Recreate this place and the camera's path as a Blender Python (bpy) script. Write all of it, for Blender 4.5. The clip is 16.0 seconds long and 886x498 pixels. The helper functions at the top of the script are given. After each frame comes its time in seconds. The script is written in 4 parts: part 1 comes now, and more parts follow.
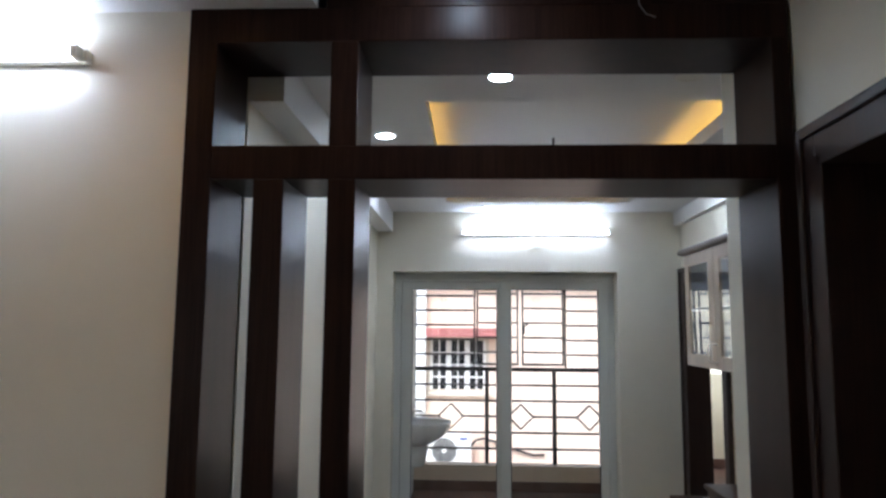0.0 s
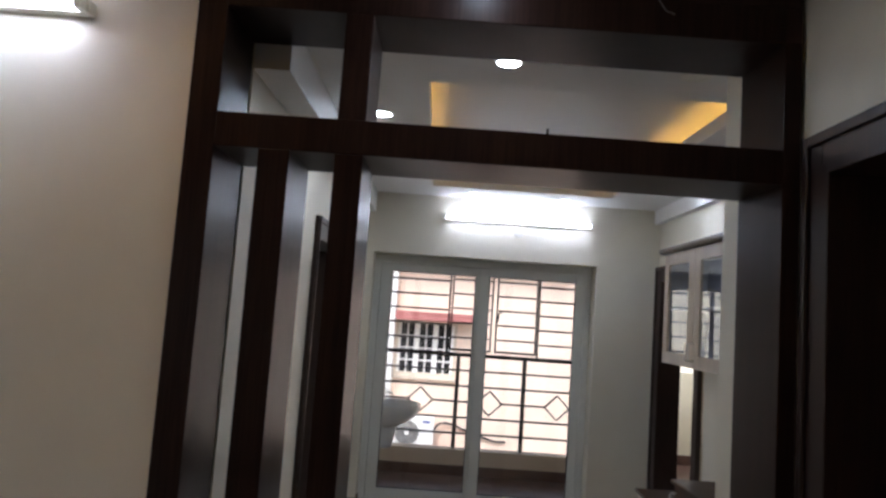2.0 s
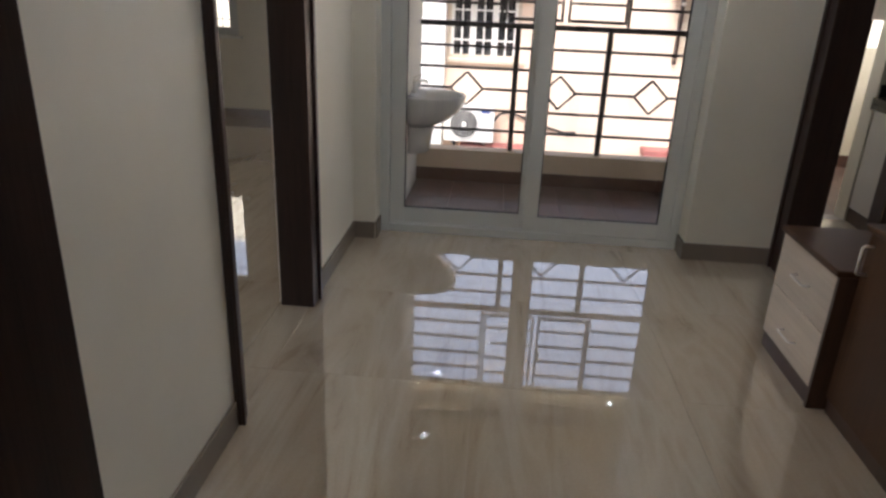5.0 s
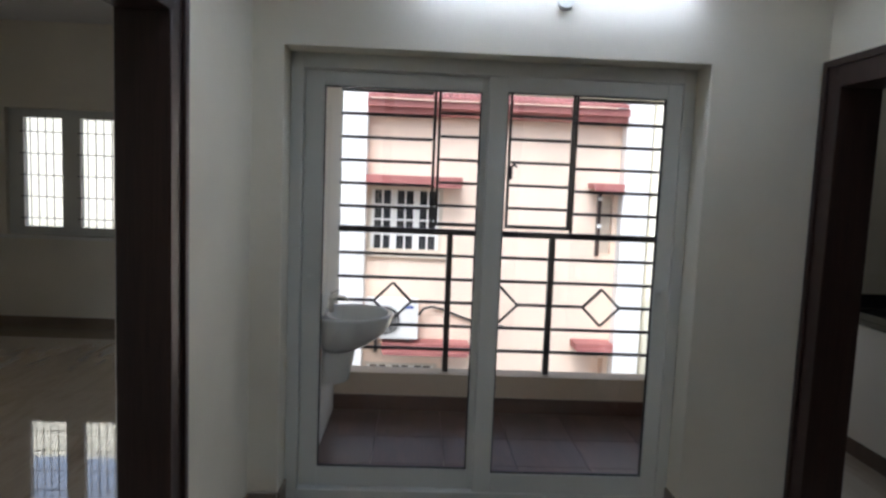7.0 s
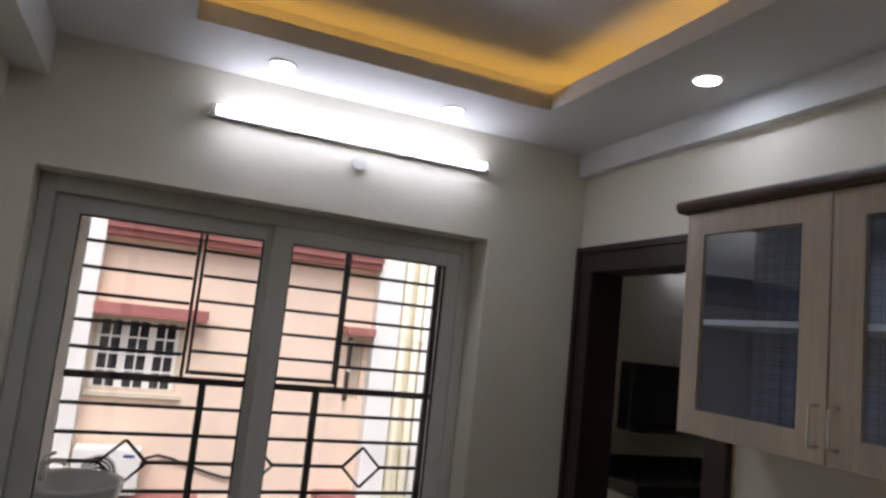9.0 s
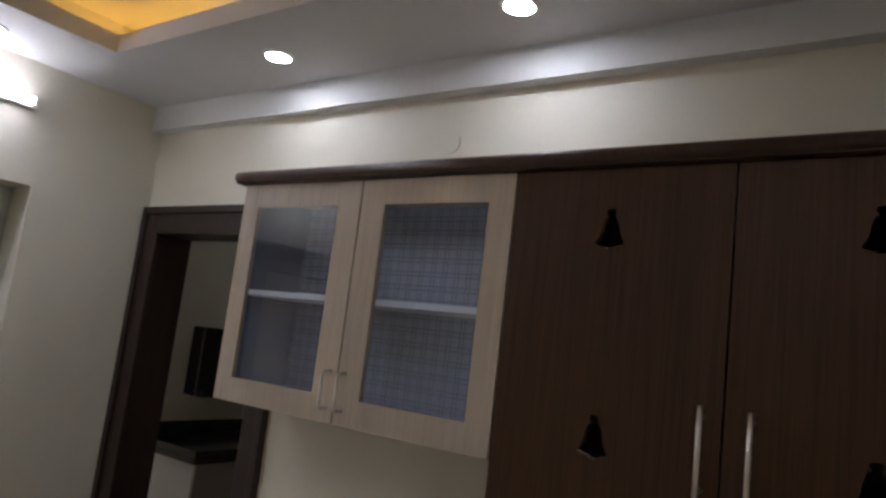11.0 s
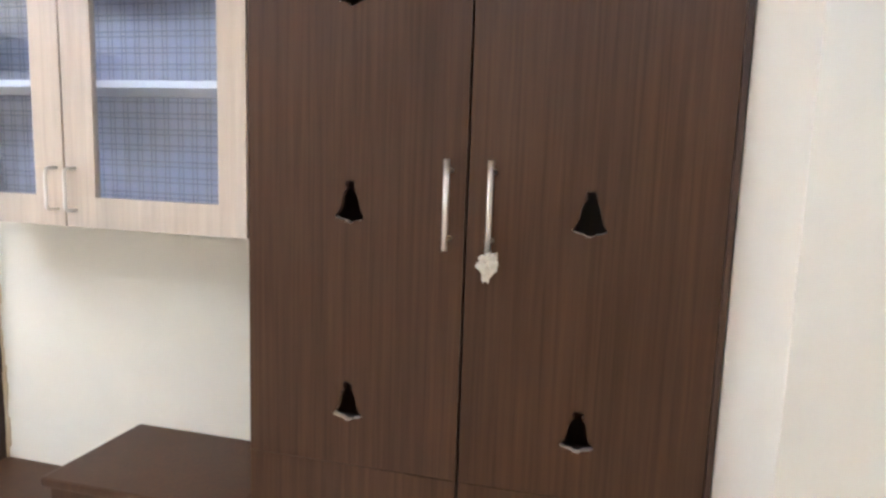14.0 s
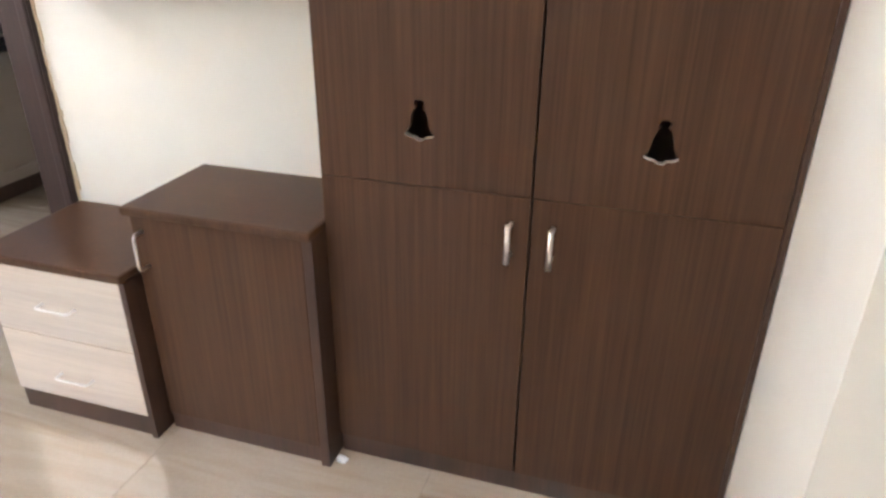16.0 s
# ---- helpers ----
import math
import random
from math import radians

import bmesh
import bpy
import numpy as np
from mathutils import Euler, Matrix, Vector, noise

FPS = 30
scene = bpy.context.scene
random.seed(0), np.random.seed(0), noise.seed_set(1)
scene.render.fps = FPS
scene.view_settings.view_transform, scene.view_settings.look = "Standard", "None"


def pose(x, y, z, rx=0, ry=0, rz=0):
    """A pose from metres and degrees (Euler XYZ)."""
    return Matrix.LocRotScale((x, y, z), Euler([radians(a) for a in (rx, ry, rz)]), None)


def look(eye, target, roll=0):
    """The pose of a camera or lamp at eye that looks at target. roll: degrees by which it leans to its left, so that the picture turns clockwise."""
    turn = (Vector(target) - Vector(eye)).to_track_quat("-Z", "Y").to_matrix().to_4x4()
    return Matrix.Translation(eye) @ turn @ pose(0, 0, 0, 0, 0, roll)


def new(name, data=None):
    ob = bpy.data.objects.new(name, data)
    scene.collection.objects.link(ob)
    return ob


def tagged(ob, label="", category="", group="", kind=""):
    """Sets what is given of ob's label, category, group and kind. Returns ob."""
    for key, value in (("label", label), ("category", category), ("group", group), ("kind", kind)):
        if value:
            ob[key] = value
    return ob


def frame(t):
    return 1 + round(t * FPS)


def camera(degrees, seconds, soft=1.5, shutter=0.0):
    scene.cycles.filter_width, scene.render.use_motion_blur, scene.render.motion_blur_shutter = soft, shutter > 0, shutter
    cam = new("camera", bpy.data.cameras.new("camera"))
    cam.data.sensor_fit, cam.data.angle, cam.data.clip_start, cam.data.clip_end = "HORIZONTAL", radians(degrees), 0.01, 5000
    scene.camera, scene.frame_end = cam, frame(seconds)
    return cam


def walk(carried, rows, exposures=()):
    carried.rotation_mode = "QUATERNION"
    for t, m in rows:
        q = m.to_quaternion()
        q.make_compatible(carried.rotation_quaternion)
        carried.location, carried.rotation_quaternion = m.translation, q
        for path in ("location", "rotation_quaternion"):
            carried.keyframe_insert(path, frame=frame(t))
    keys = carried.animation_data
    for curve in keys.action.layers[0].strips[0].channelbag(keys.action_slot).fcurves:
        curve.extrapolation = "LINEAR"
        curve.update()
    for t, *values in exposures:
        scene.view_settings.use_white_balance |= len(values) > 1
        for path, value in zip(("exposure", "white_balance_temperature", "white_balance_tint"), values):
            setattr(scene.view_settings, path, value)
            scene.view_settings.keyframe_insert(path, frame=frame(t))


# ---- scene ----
cam = camera(66.4, 16.0, soft=2.7)
PATH = [
    (0, (0.628, 0.209, 1.614), (0.54, 2.194, 1.843), 0.5),
    (0.5, (0.545, 0.129, 1.656), (0.485, 2.096, 2.008), 2.8),
    (1, (0.554, 0.104, 1.679), (0.522, 2.05, 2.138), 4.2),
    (1.5, (0.547, 0.136, 1.656), (0.536, 2.103, 2.02), 4.0),
    (2, (0.527, 0.224, 1.609), (0.53, 2.216, 1.795), 4.0),
    (2.5, (0.599, 0.449, 1.549), (0.624, 2.448, 1.57), 3.5),
    (3, (0.736, 0.746, 1.527), (0.59, 2.726, 1.285), 3.7),
    (3.5, (0.737, 1.028, 1.473), (0.575, 2.97, 1.026), 3.2),
    (6, (0.624, 2.451, 1.43), (0.502, 4.302, 0.683), 2.1),
    (6.5, (0.632, 2.643, 1.497), (0.5, 4.562, 0.948), 2.0),
    (7, (0.564, 2.815, 1.519), (0.639, 4.804, 1.321), 2.3),
    (7.5, (0.469, 2.908, 1.552), (0.695, 4.895, 1.578), 2.4),
    (8, (0.446, 2.932, 1.586), (0.762, 4.901, 1.738), 3.4),
    (8.5, (0.413, 2.962, 1.603), (0.895, 4.889, 1.839), 4.4),
    (9, (0.423, 2.978, 1.608), (1.188, 4.809, 1.86), 6.0),
    (9.5, (0.471, 2.969, 1.633), (1.524, 4.649, 1.9), 6.8),
    (10, (0.52, 2.934, 1.639), (1.769, 4.468, 1.932), 7.4),
    (12.5, (0.595, 2.822, 1.657), (2.512, 3.384, 1.75), 3.7),
    (13, (0.616, 2.822, 1.64), (2.537, 3.379, 1.619), 1.8),
    (13.5, (0.625, 2.833, 1.614), (2.548, 3.364, 1.463), 1.8),
    (14, (0.632, 2.84, 1.596), (2.546, 3.35, 1.317), 1.9),
    (14.5, (0.637, 2.852, 1.55), (2.516, 3.377, 1.11), 2.4),
    (15, (0.634, 2.872, 1.506), (2.462, 3.407, 0.896), 2.1),
    (15.5, (0.627, 2.903, 1.467), (2.405, 3.429, 0.717), 1.0),
    (16, (0.626, 2.94, 1.425), (2.346, 3.467, 0.552), 0.5),
]
EXPOSURES = [(0, 1.75, 5450, 10), (1.0, 1.5, 5550, 12), (2.0, 1.45, 5750, 14), (2.5, 1.5, 5850, 14), (3.0, 1.55, 6050, 15), (3.5, 1.6, 6200, 16), (6.0, 1.75, 6050, 15), (6.5, 1.5, 5800, 13), (7.0, 1.3, 5550, 11), (7.5, 0.9, 6050, 16), (8.0, 0.9, 6050, 17), (9.0, 0.85, 6100, 17), (10.0, 0.7, 6150, 17), (12.4, 2.8, 6300, 18), (13.4, 3.45, 5900, 16), (14.5, 3.8, 5800, 16), (15.5, 3.8, 5850, 17), (16.0, 3.95, 5850, 17)]
walk(cam, [(t, look(eye, target, roll)) for t, eye, target, roll in PATH], EXPOSURES)

# ---- light ----
world = bpy.data.worlds.new("sky")
scene.world = world
world.use_nodes = True
wn = world.node_tree
sky = wn.nodes.new("ShaderNodeTexSky")
sky.sky_type = "NISHITA"
sky.sun_disc = False
sky.sun_elevation = radians(52)
sky.sun_rotation = radians(200)
sky.dust_density = 4.0
grey = wn.nodes.new("ShaderNodeRGBToBW")
haze = wn.nodes.new("ShaderNodeMix")
haze.data_type = "RGBA"
haze.inputs["Factor"].default_value = 0.65
wn.links.new(sky.outputs["Color"], grey.inputs["Color"])
wn.links.new(sky.outputs["Color"], haze.inputs["A"])
wn.links.new(grey.outputs["Val"], haze.inputs["B"])
wn.links.new(haze.outputs["Result"], wn.nodes["Background"].inputs["Color"])
wn.nodes["Background"].inputs["Strength"].default_value = 0.15
sun_data = bpy.data.lights.new("sun", "SUN")
sun_data.energy = 0.6
sun_data.angle = radians(12)
sun_data.color = (1.0, 0.95, 0.88)
sun = new("sun", sun_data)
sun.matrix_world = look((0, 0, 20), (2.5, 14.5, 0))

TUBE = 7.6        # strength of the fluorescent tubes
SPOT = 41.0        # strength of the downlight discs
AMBER = 1.7        # strength of the cove strips

# ---- materials ----


def mat(name, color, rough=0.5, metal=0.0, spec=0.5):
    m = bpy.data.materials.new(name)
    m.use_nodes = True
    b = m.node_tree.nodes["Principled BSDF"]
    b.inputs["Base Color"].default_value = (*color, 1)
    b.inputs["Roughness"].default_value = rough
    b.inputs["Metallic"].default_value = metal
    b.inputs["Specular IOR Level"].default_value = spec
    return m


def nodes_of(m):
    return m.node_tree.nodes, m.node_tree.links, m.node_tree.nodes["Principled BSDF"]


def coords(m, scale=(1, 1, 1), rot=(0, 0, 0), by_object=False):
    """World-size coordinates, stretched, with an offset for each object where asked."""
    n, l, b = nodes_of(m)
    geo = n.new("ShaderNodeNewGeometry")
    mp = n.new("ShaderNodeMapping")
    mp.inputs["Scale"].default_value = scale
    mp.inputs["Rotation"].default_value = rot
    l.new(geo.outputs["Position"], mp.inputs["Vector"])
    if by_object:
        info = n.new("ShaderNodeObjectInfo")
        mul = n.new("ShaderNodeMath")
        mul.operation = "MULTIPLY"
        mul.inputs[1].default_value = 37.0
        l.new(info.outputs["Random"], mul.inputs[0])
        l.new(mul.outputs[0], mp.inputs["Location"])
    return mp.outputs["Vector"]


def noise_tex(m, vec, scale, detail=4, rough=0.55, distort=0.0):
    n, l, b = nodes_of(m)
    t = n.new("ShaderNodeTexNoise")
    t.inputs["Scale"].default_value = scale
    t.inputs["Detail"].default_value = detail
    t.inputs["Roughness"].default_value = rough
    t.inputs["Distortion"].default_value = distort
    l.new(vec, t.inputs["Vector"])
    return t.outputs["Fac"]


def ramp(m, fac, stops):
    n, l, b = nodes_of(m)
    r = n.new("ShaderNodeValToRGB")
    els = r.color_ramp.elements
    els[0].position, els[0].color = stops[0][0], (*stops[0][1], 1)
    els[1].position, els[1].color = stops[-1][0], (*stops[-1][1], 1)
    for p, c in stops[1:-1]:
        e = els.new(p)
        e.color = (*c, 1)
    l.new(fac, r.inputs["Fac"])
    return r.outputs["Color"]


def blend(m, kind, fac, a, b_):
    n, l, b = nodes_of(m)
    x = n.new("ShaderNodeMix")
    x.data_type, x.blend_type = "RGBA", kind
    if isinstance(fac, float):
        x.inputs["Factor"].default_value = fac
    else:
        l.new(fac, x.inputs["Factor"])
    l.new(a, x.inputs["A"])
    if isinstance(b_, tuple):
        x.inputs["B"].default_value = (*b_, 1)
    else:
        l.new(b_, x.inputs["B"])
    return x.outputs["Result"]


def bump(m, fac, strength, dist):
    n, l, b = nodes_of(m)
    k = n.new("ShaderNodeBump")
    k.inputs["Strength"].default_value = strength
    k.inputs["Distance"].default_value = dist
    l.new(fac, k.inputs["Height"])
    l.new(k.outputs["Normal"], b.inputs["Normal"])


def rough_range(m, fac, lo, hi):
    n, l, b = nodes_of(m)
    r = n.new("ShaderNodeMapRange")
    r.inputs["To Min"].default_value = lo
    r.inputs["To Max"].default_value = hi
    l.new(fac, r.inputs["Value"])
    l.new(r.outputs["Result"], b.inputs["Roughness"])


def painted(name, color, rough=0.55, mottled=0.06, relief=0.15):
    """Rolled wall paint: faint mottling and roller texture."""
    m = mat(name, color, rough)
    n, l, b = nodes_of(m)
    v = coords(m)
    big = noise_tex(m, v, 1.3, 5)
    c2 = tuple(min(1, k * (1 + mottled)) for k in color)
    c1 = tuple(k * (1 - mottled) for k in color)
    col = ramp(m, big, [(0.3, c1), (0.7, c2)])
    l.new(col, b.inputs["Base Color"])
    fine = noise_tex(m, v, 160, 3)
    bump(m, fine, relief, 0.002)
    return m


def wood(name, dark, light, rough, grain=(60, 60, 1.6), by_object=True, relief=0.05, band=(0.72, 1.15)):
    """Laminate with grain that runs upright: fine pores over wide bands."""
    m = mat(name, dark, rough)
    n, l, b = nodes_of(m)
    v = coords(m, grain, by_object=by_object)
    fine = noise_tex(m, v, 3.0, 8, 0.65, 0.3)
    w = coords(m, (grain[0] * 0.15, grain[1] * 0.15, grain[2] * 0.35), by_object=by_object)
    wide = noise_tex(m, w, 1.6, 3, 0.5, 0.6)
    mid = tuple((a + c) / 2 for a, c in zip(dark, light))
    col = ramp(m, fine, [(0.3, dark), (0.5, mid), (0.72, light)])
    band = ramp(m, wide, [(0.3, (band[0],) * 3), (0.7, (band[1], band[1] * 0.985, band[1] * 0.96))])
    l.new(blend(m, "MULTIPLY", 1.0, col, band), b.inputs["Base Color"])
    rough_range(m, fine, rough - 0.06, rough + 0.1)
    bump(m, fine, relief, 0.002)
    return m


def glow(name, color, strength):
    m = mat(name, color, 0.5)
    b = m.node_tree.nodes["Principled BSDF"]
    b.inputs["Emission Color"].default_value = (*color, 1)
    b.inputs["Emission Strength"].default_value = strength
    return m


M_WALL = painted("cream_paint", (0.79, 0.74, 0.618))
M_CEIL = painted("ceiling_paint", (0.74, 0.73, 0.71), 0.6, 0.03)
M_DARK = wood("dark_veneer", (0.0165, 0.0076, 0.0056), (0.036, 0.0172, 0.0124), 0.32)
M_DARK.node_tree.nodes["Principled BSDF"].inputs["Specular IOR Level"].default_value = 0.11
M_FRAME = wood("door_frame_wood", (0.020, 0.010, 0.008), (0.050, 0.025, 0.019), 0.34)
M_WALNUT = wood("walnut_laminate", (0.0545, 0.0248, 0.0116), (0.0965, 0.0478, 0.0230), 0.40, grain=(38, 38, 0.7), relief=0.02, band=(0.86, 1.06))
M_WALNUT.node_tree.nodes["Principled BSDF"].inputs["Specular IOR Level"].default_value = 0.25
M_EDGE = wood("walnut_edge", (0.044, 0.0205, 0.0115), (0.078, 0.038, 0.0215), 0.38)
M_PALE = wood("pale_laminate", (0.52, 0.435, 0.345), (0.65, 0.56, 0.46), 0.45, grain=(26, 26, 1.1), band=(0.84, 1.08))
M_PALE_H = wood("pale_laminate_across", (0.54, 0.45, 0.355), (0.65, 0.56, 0.455), 0.45, grain=(26, 1.1, 26), band=(0.9, 1.05))
M_UPVC = painted("white_plastic", (0.64, 0.64, 0.59), 0.35, 0.02, 0.02)
M_CHROME = mat("brushed_steel", (0.86, 0.83, 0.78), 0.34, 1.0)
M_SHELF = mat("white_shelf_edge", (0.86, 0.87, 0.84), 0.4)
M_IRON = painted("black_iron", (0.034, 0.029, 0.030), 0.4, 0.2, 0.1)
M_CERAMIC = mat("white_ceramic", (0.80, 0.80, 0.77), 0.12)
M_GRANITE = painted("black_granite", (0.014, 0.014, 0.016), 0.15, 0.4, 0.0)
M_TAUPE = painted("taupe_laminate", (0.36, 0.30, 0.24), 0.4, 0.04, 0.02)
M_KITCHEN = painted("white_laminate", (0.72, 0.69, 0.64), 0.35, 0.02, 0.02)
M_STUCCO = painted("peach_stucco", (0.82, 0.64, 0.49), 0.85, 0.06, 0.5)
M_CREAM_OUT = painted("cream_stucco", (0.82, 0.76, 0.58), 0.85, 0.06, 0.5)
M_WHITE_OUT = painted("white_stucco", (0.80, 0.78, 0.72), 0.85, 0.05, 0.4)
M_RED = painted("red_oxide_paint", (0.36, 0.135, 0.115), 0.7, 0.15, 0.3)
M_PARAPET = painted("parapet_plaster", (0.66, 0.55, 0.42), 0.7, 0.05, 0.3)
M_GROUND = painted("concrete", (0.28, 0.26, 0.23), 0.9, 0.2, 0.5)
M_BLACK = mat("black_rubber", (0.02, 0.02, 0.02), 0.6)
M_PLASTIC = mat("cream_plastic", (0.75, 0.73, 0.66), 0.4)
M_WIRE = mat("grey_wire", (0.22, 0.20, 0.19), 0.5)
M_CLOTH = painted("crumpled_tissue", (0.70, 0.64, 0.52), 0.9, 0.15, 0.5)
M_TUBE = glow("tube_glow", (0.86, 0.90, 1.0), TUBE)
M_TUBE_HALL = glow("hall_tube_glow", (0.86, 0.90, 1.0), 12.0)
M_TUBE_DIM = glow("dim_tube_glow", (0.86, 0.90, 1.0), 3.0)
M_SPOT = glow("spot_glow", (0.84, 0.93, 1.0), SPOT)
M_SPOT_SOFT = glow("soft_spot_glow", (0.84, 0.93, 1.0), 13.0)
M_SLOT = glow("slot_amber", (1.0, 0.55, 0.14), 0.5)
M_AMBER = glow("amber_glow", (1.0, 0.56, 0.10), AMBER)

# floor: polished beige tile with long soft veins
M_TILE = mat("polished_tile", (0.40, 0.34, 0.27), 0.06)
n_, l_, b_ = nodes_of(M_TILE)
v_ = coords(M_TILE, (2.6, 0.42, 1), (0, 0, radians(16)), by_object=True)
f_ = noise_tex(M_TILE, v_, 1.7, 9, 0.6, 1.3)
c_ = ramp(M_TILE, f_, [(0.26, (0.27, 0.185, 0.11)), (0.38, (0.47, 0.375, 0.262)), (0.52, (0.54, 0.443, 0.323)), (0.64, (0.47, 0.37, 0.256)), (0.76, (0.30, 0.215, 0.137))])
s_ = noise_tex(M_TILE, coords(M_TILE), 90, 3)
c_ = blend(M_TILE, "MULTIPLY", 0.25, c_, ramp(M_TILE, s_, [(0.35, (0.8, 0.8, 0.8)), (0.65, (1.05, 1.05, 1.05))]))
l_.new(c_, b_.inputs["Base Color"])
rough_range(M_TILE, noise_tex(M_TILE, coords(M_TILE), 3, 3), 0.025, 0.075)
bump(M_TILE, noise_tex(M_TILE, coords(M_TILE), 5, 2), 0.03, 0.01)
b_.inputs["Coat Weight"].default_value = 1.0
b_.inputs["Coat IOR"].default_value = 2.8
b_.inputs["Coat Roughness"].default_value = 0.02

M_SKIRT = painted("skirting_tile", (0.23, 0.185, 0.14), 0.25, 0.15, 0.0)
M_GROUT = mat("grout", (0.46, 0.40, 0.32), 0.6)
M_BALTILE = wood("brown_balcony_tile", (0.085, 0.044, 0.031), (0.165, 0.092, 0.068), 0.34, grain=(20, 3, 20))

# clear glass, plaid cupboard lining and tinted cupboard glass
M_GLASS = mat("clear_glass", (1, 1, 1), 0.0)
b_ = M_GLASS.node_tree.nodes["Principled BSDF"]
b_.inputs["Transmission Weight"].default_value = 1.0
b_.inputs["IOR"].default_value = 1.05
b_.inputs["Coat Weight"].default_value = 1.0
b_.inputs["Coat IOR"].default_value = 1.5
b_.inputs["Coat Roughness"].default_value = 0.0

M_PLAID = mat("plaid_laminate", (0.26, 0.30, 0.37), 0.08)
n_, l_, b_ = nodes_of(M_PLAID)
geo_ = n_.new("ShaderNodeNewGeometry")
sep_ = n_.new("ShaderNodeSeparateXYZ")
l_.new(geo_.outputs["Position"], sep_.inputs["Vector"])


def stripes(m, sock, period, width):
    n, l, b = nodes_of(m)
    d = n.new("ShaderNodeMath")
    d.operation = "MULTIPLY"
    d.inputs[1].default_value = 1 / period
    l.new(sock, d.inputs[0])
    f = n.new("ShaderNodeMath")
    f.operation = "FRACT"
    l.new(d.outputs[0], f.inputs[0])
    g = n.new("ShaderNodeMath")
    g.operation = "LESS_THAN"
    g.inputs[1].default_value = width
    l.new(f.outputs[0], g.inputs[0])
    return g.outputs[0]


def add_(m, a, b2, op="ADD"):
    n, l, b = nodes_of(m)
    k = n.new("ShaderNodeMath")
    k.operation = op
    l.new(a, k.inputs[0])
    if isinstance(b2, float):
        k.inputs[1].default_value = b2
    else:
        l.new(b2, k.inputs[1])
    return k.outputs[0]


def pair_lines(sock, period):
    near = stripes(M_PLAID, sock, period, 0.13)
    second = stripes(M_PLAID, add_(M_PLAID, sock, -0.3 * period), period, 0.13)
    return add_(M_PLAID, near, second, "MAXIMUM")


lines_ = add_(M_PLAID, pair_lines(sep_.outputs["Y"], 0.045), pair_lines(sep_.outputs["Z"], 0.045))
col_ = ramp(M_PLAID, add_(M_PLAID, lines_, 0.5, "MULTIPLY"), [(0.0, (0.42, 0.46, 0.58)), (0.5, (0.29, 0.32, 0.42)), (1.0, (0.20, 0.22, 0.30))])
l_.new(col_, b_.inputs["Base Color"])
b_.inputs["Roughness"].default_value = 0.35
M_LINING = painted("blue_grey_lining", (0.30, 0.33, 0.42), 0.4, 0.05, 0.02)
M_CUPGLASS = mat("tinted_glass", (0.84, 0.89, 1.0), 0.0)
b_ = M_CUPGLASS.node_tree.nodes["Principled BSDF"]
b_.inputs["Transmission Weight"].default_value = 1.0
b_.inputs["IOR"].default_value = 1.05
b_.inputs["Coat Weight"].default_value = 1.0
b_.inputs["Coat IOR"].default_value = 1.7
b_.inputs["Coat Roughness"].default_value = 0.01

# ---- building blocks ----
ORIGIN = {}


def part(name, bm, material, parent=None, label=""):
    """One mesh object from a bmesh in world places, under its thing or part."""
    o = ORIGIN.get(parent, Vector((0, 0, 0)))
    if parent is not None:
        bmesh.ops.translate(bm, verts=bm.verts, vec=-o)
    bmesh.ops.recalc_face_normals(bm, faces=bm.faces)
    me = bpy.data.meshes.new(name)
    bm.to_mesh(me)
    bm.free()
    me.materials.append(material)
    ob = new(name, me)
    if parent is not None:
        ob.parent = parent
        ORIGIN[ob] = o
    if label:
        ob["label"] = label
    return ob


def thing(name, at, label, category, group="", kind=""):
    ob = new(name)
    ob.location = at
    ob.empty_display_size = 0.1
    ORIGIN[ob] = Vector(at)
    return tagged(ob, label, category, group, kind)


def box(lo, hi, bevel=0.0, bm=None, segs=2):
    bm = bm or bmesh.new()
    tmp = bmesh.new()
    c = [(a + b) / 2 for a, b in zip(lo, hi)]
    d = [abs(b - a) for a, b in zip(lo, hi)]
    bmesh.ops.create_cube(tmp, size=1, matrix=Matrix.Translation(c) @ Matrix.Diagonal((*d, 1)))
    if bevel:
        bmesh.ops.bevel(tmp, geom=list(tmp.edges), offset=min(bevel, min(d) * 0.45), segments=segs, affect="EDGES", profile=0.6)
    me = bpy.data.meshes.new("tmp")
    tmp.to_mesh(me)
    tmp.free()
    bm.from_mesh(me)
    bpy.data.meshes.remove(me)
    return bm


def boxes(rows, bevel=0.0):
    bm = bmesh.new()
    for lo, hi in rows:
        box(lo, hi, bevel, bm)
    return bm


def tube_path(points, radius, sides=10, bm=None):
    """A round bar along a line of points, with closed ends."""
    bm = bm or bmesh.new()
    pts = [Vector(p) for p in points]
    rings = []
    for i, p in enumerate(pts):
        a = pts[max(i - 1, 0)]
        b = pts[min(i + 1, len(pts) - 1)]
        d = (b - a).normalized()
        u = d.orthogonal().normalized() if not rings else (u - d * u.dot(d)).normalized()
        w = d.cross(u)
        rings.append([bm.verts.new(p + radius * (math.cos(k * math.tau / sides) * u + math.sin(k * math.tau / sides) * w)) for k in range(sides)])
    for r, q in zip(rings, rings[1:]):
        for k in range(sides):
            f = bm.faces.new((r[k], r[(k + 1) % sides], q[(k + 1) % sides], q[k]))
            f.smooth = True
    bm.faces.new(rings[0])
    bm.faces.new(rings[-1])
    return bm


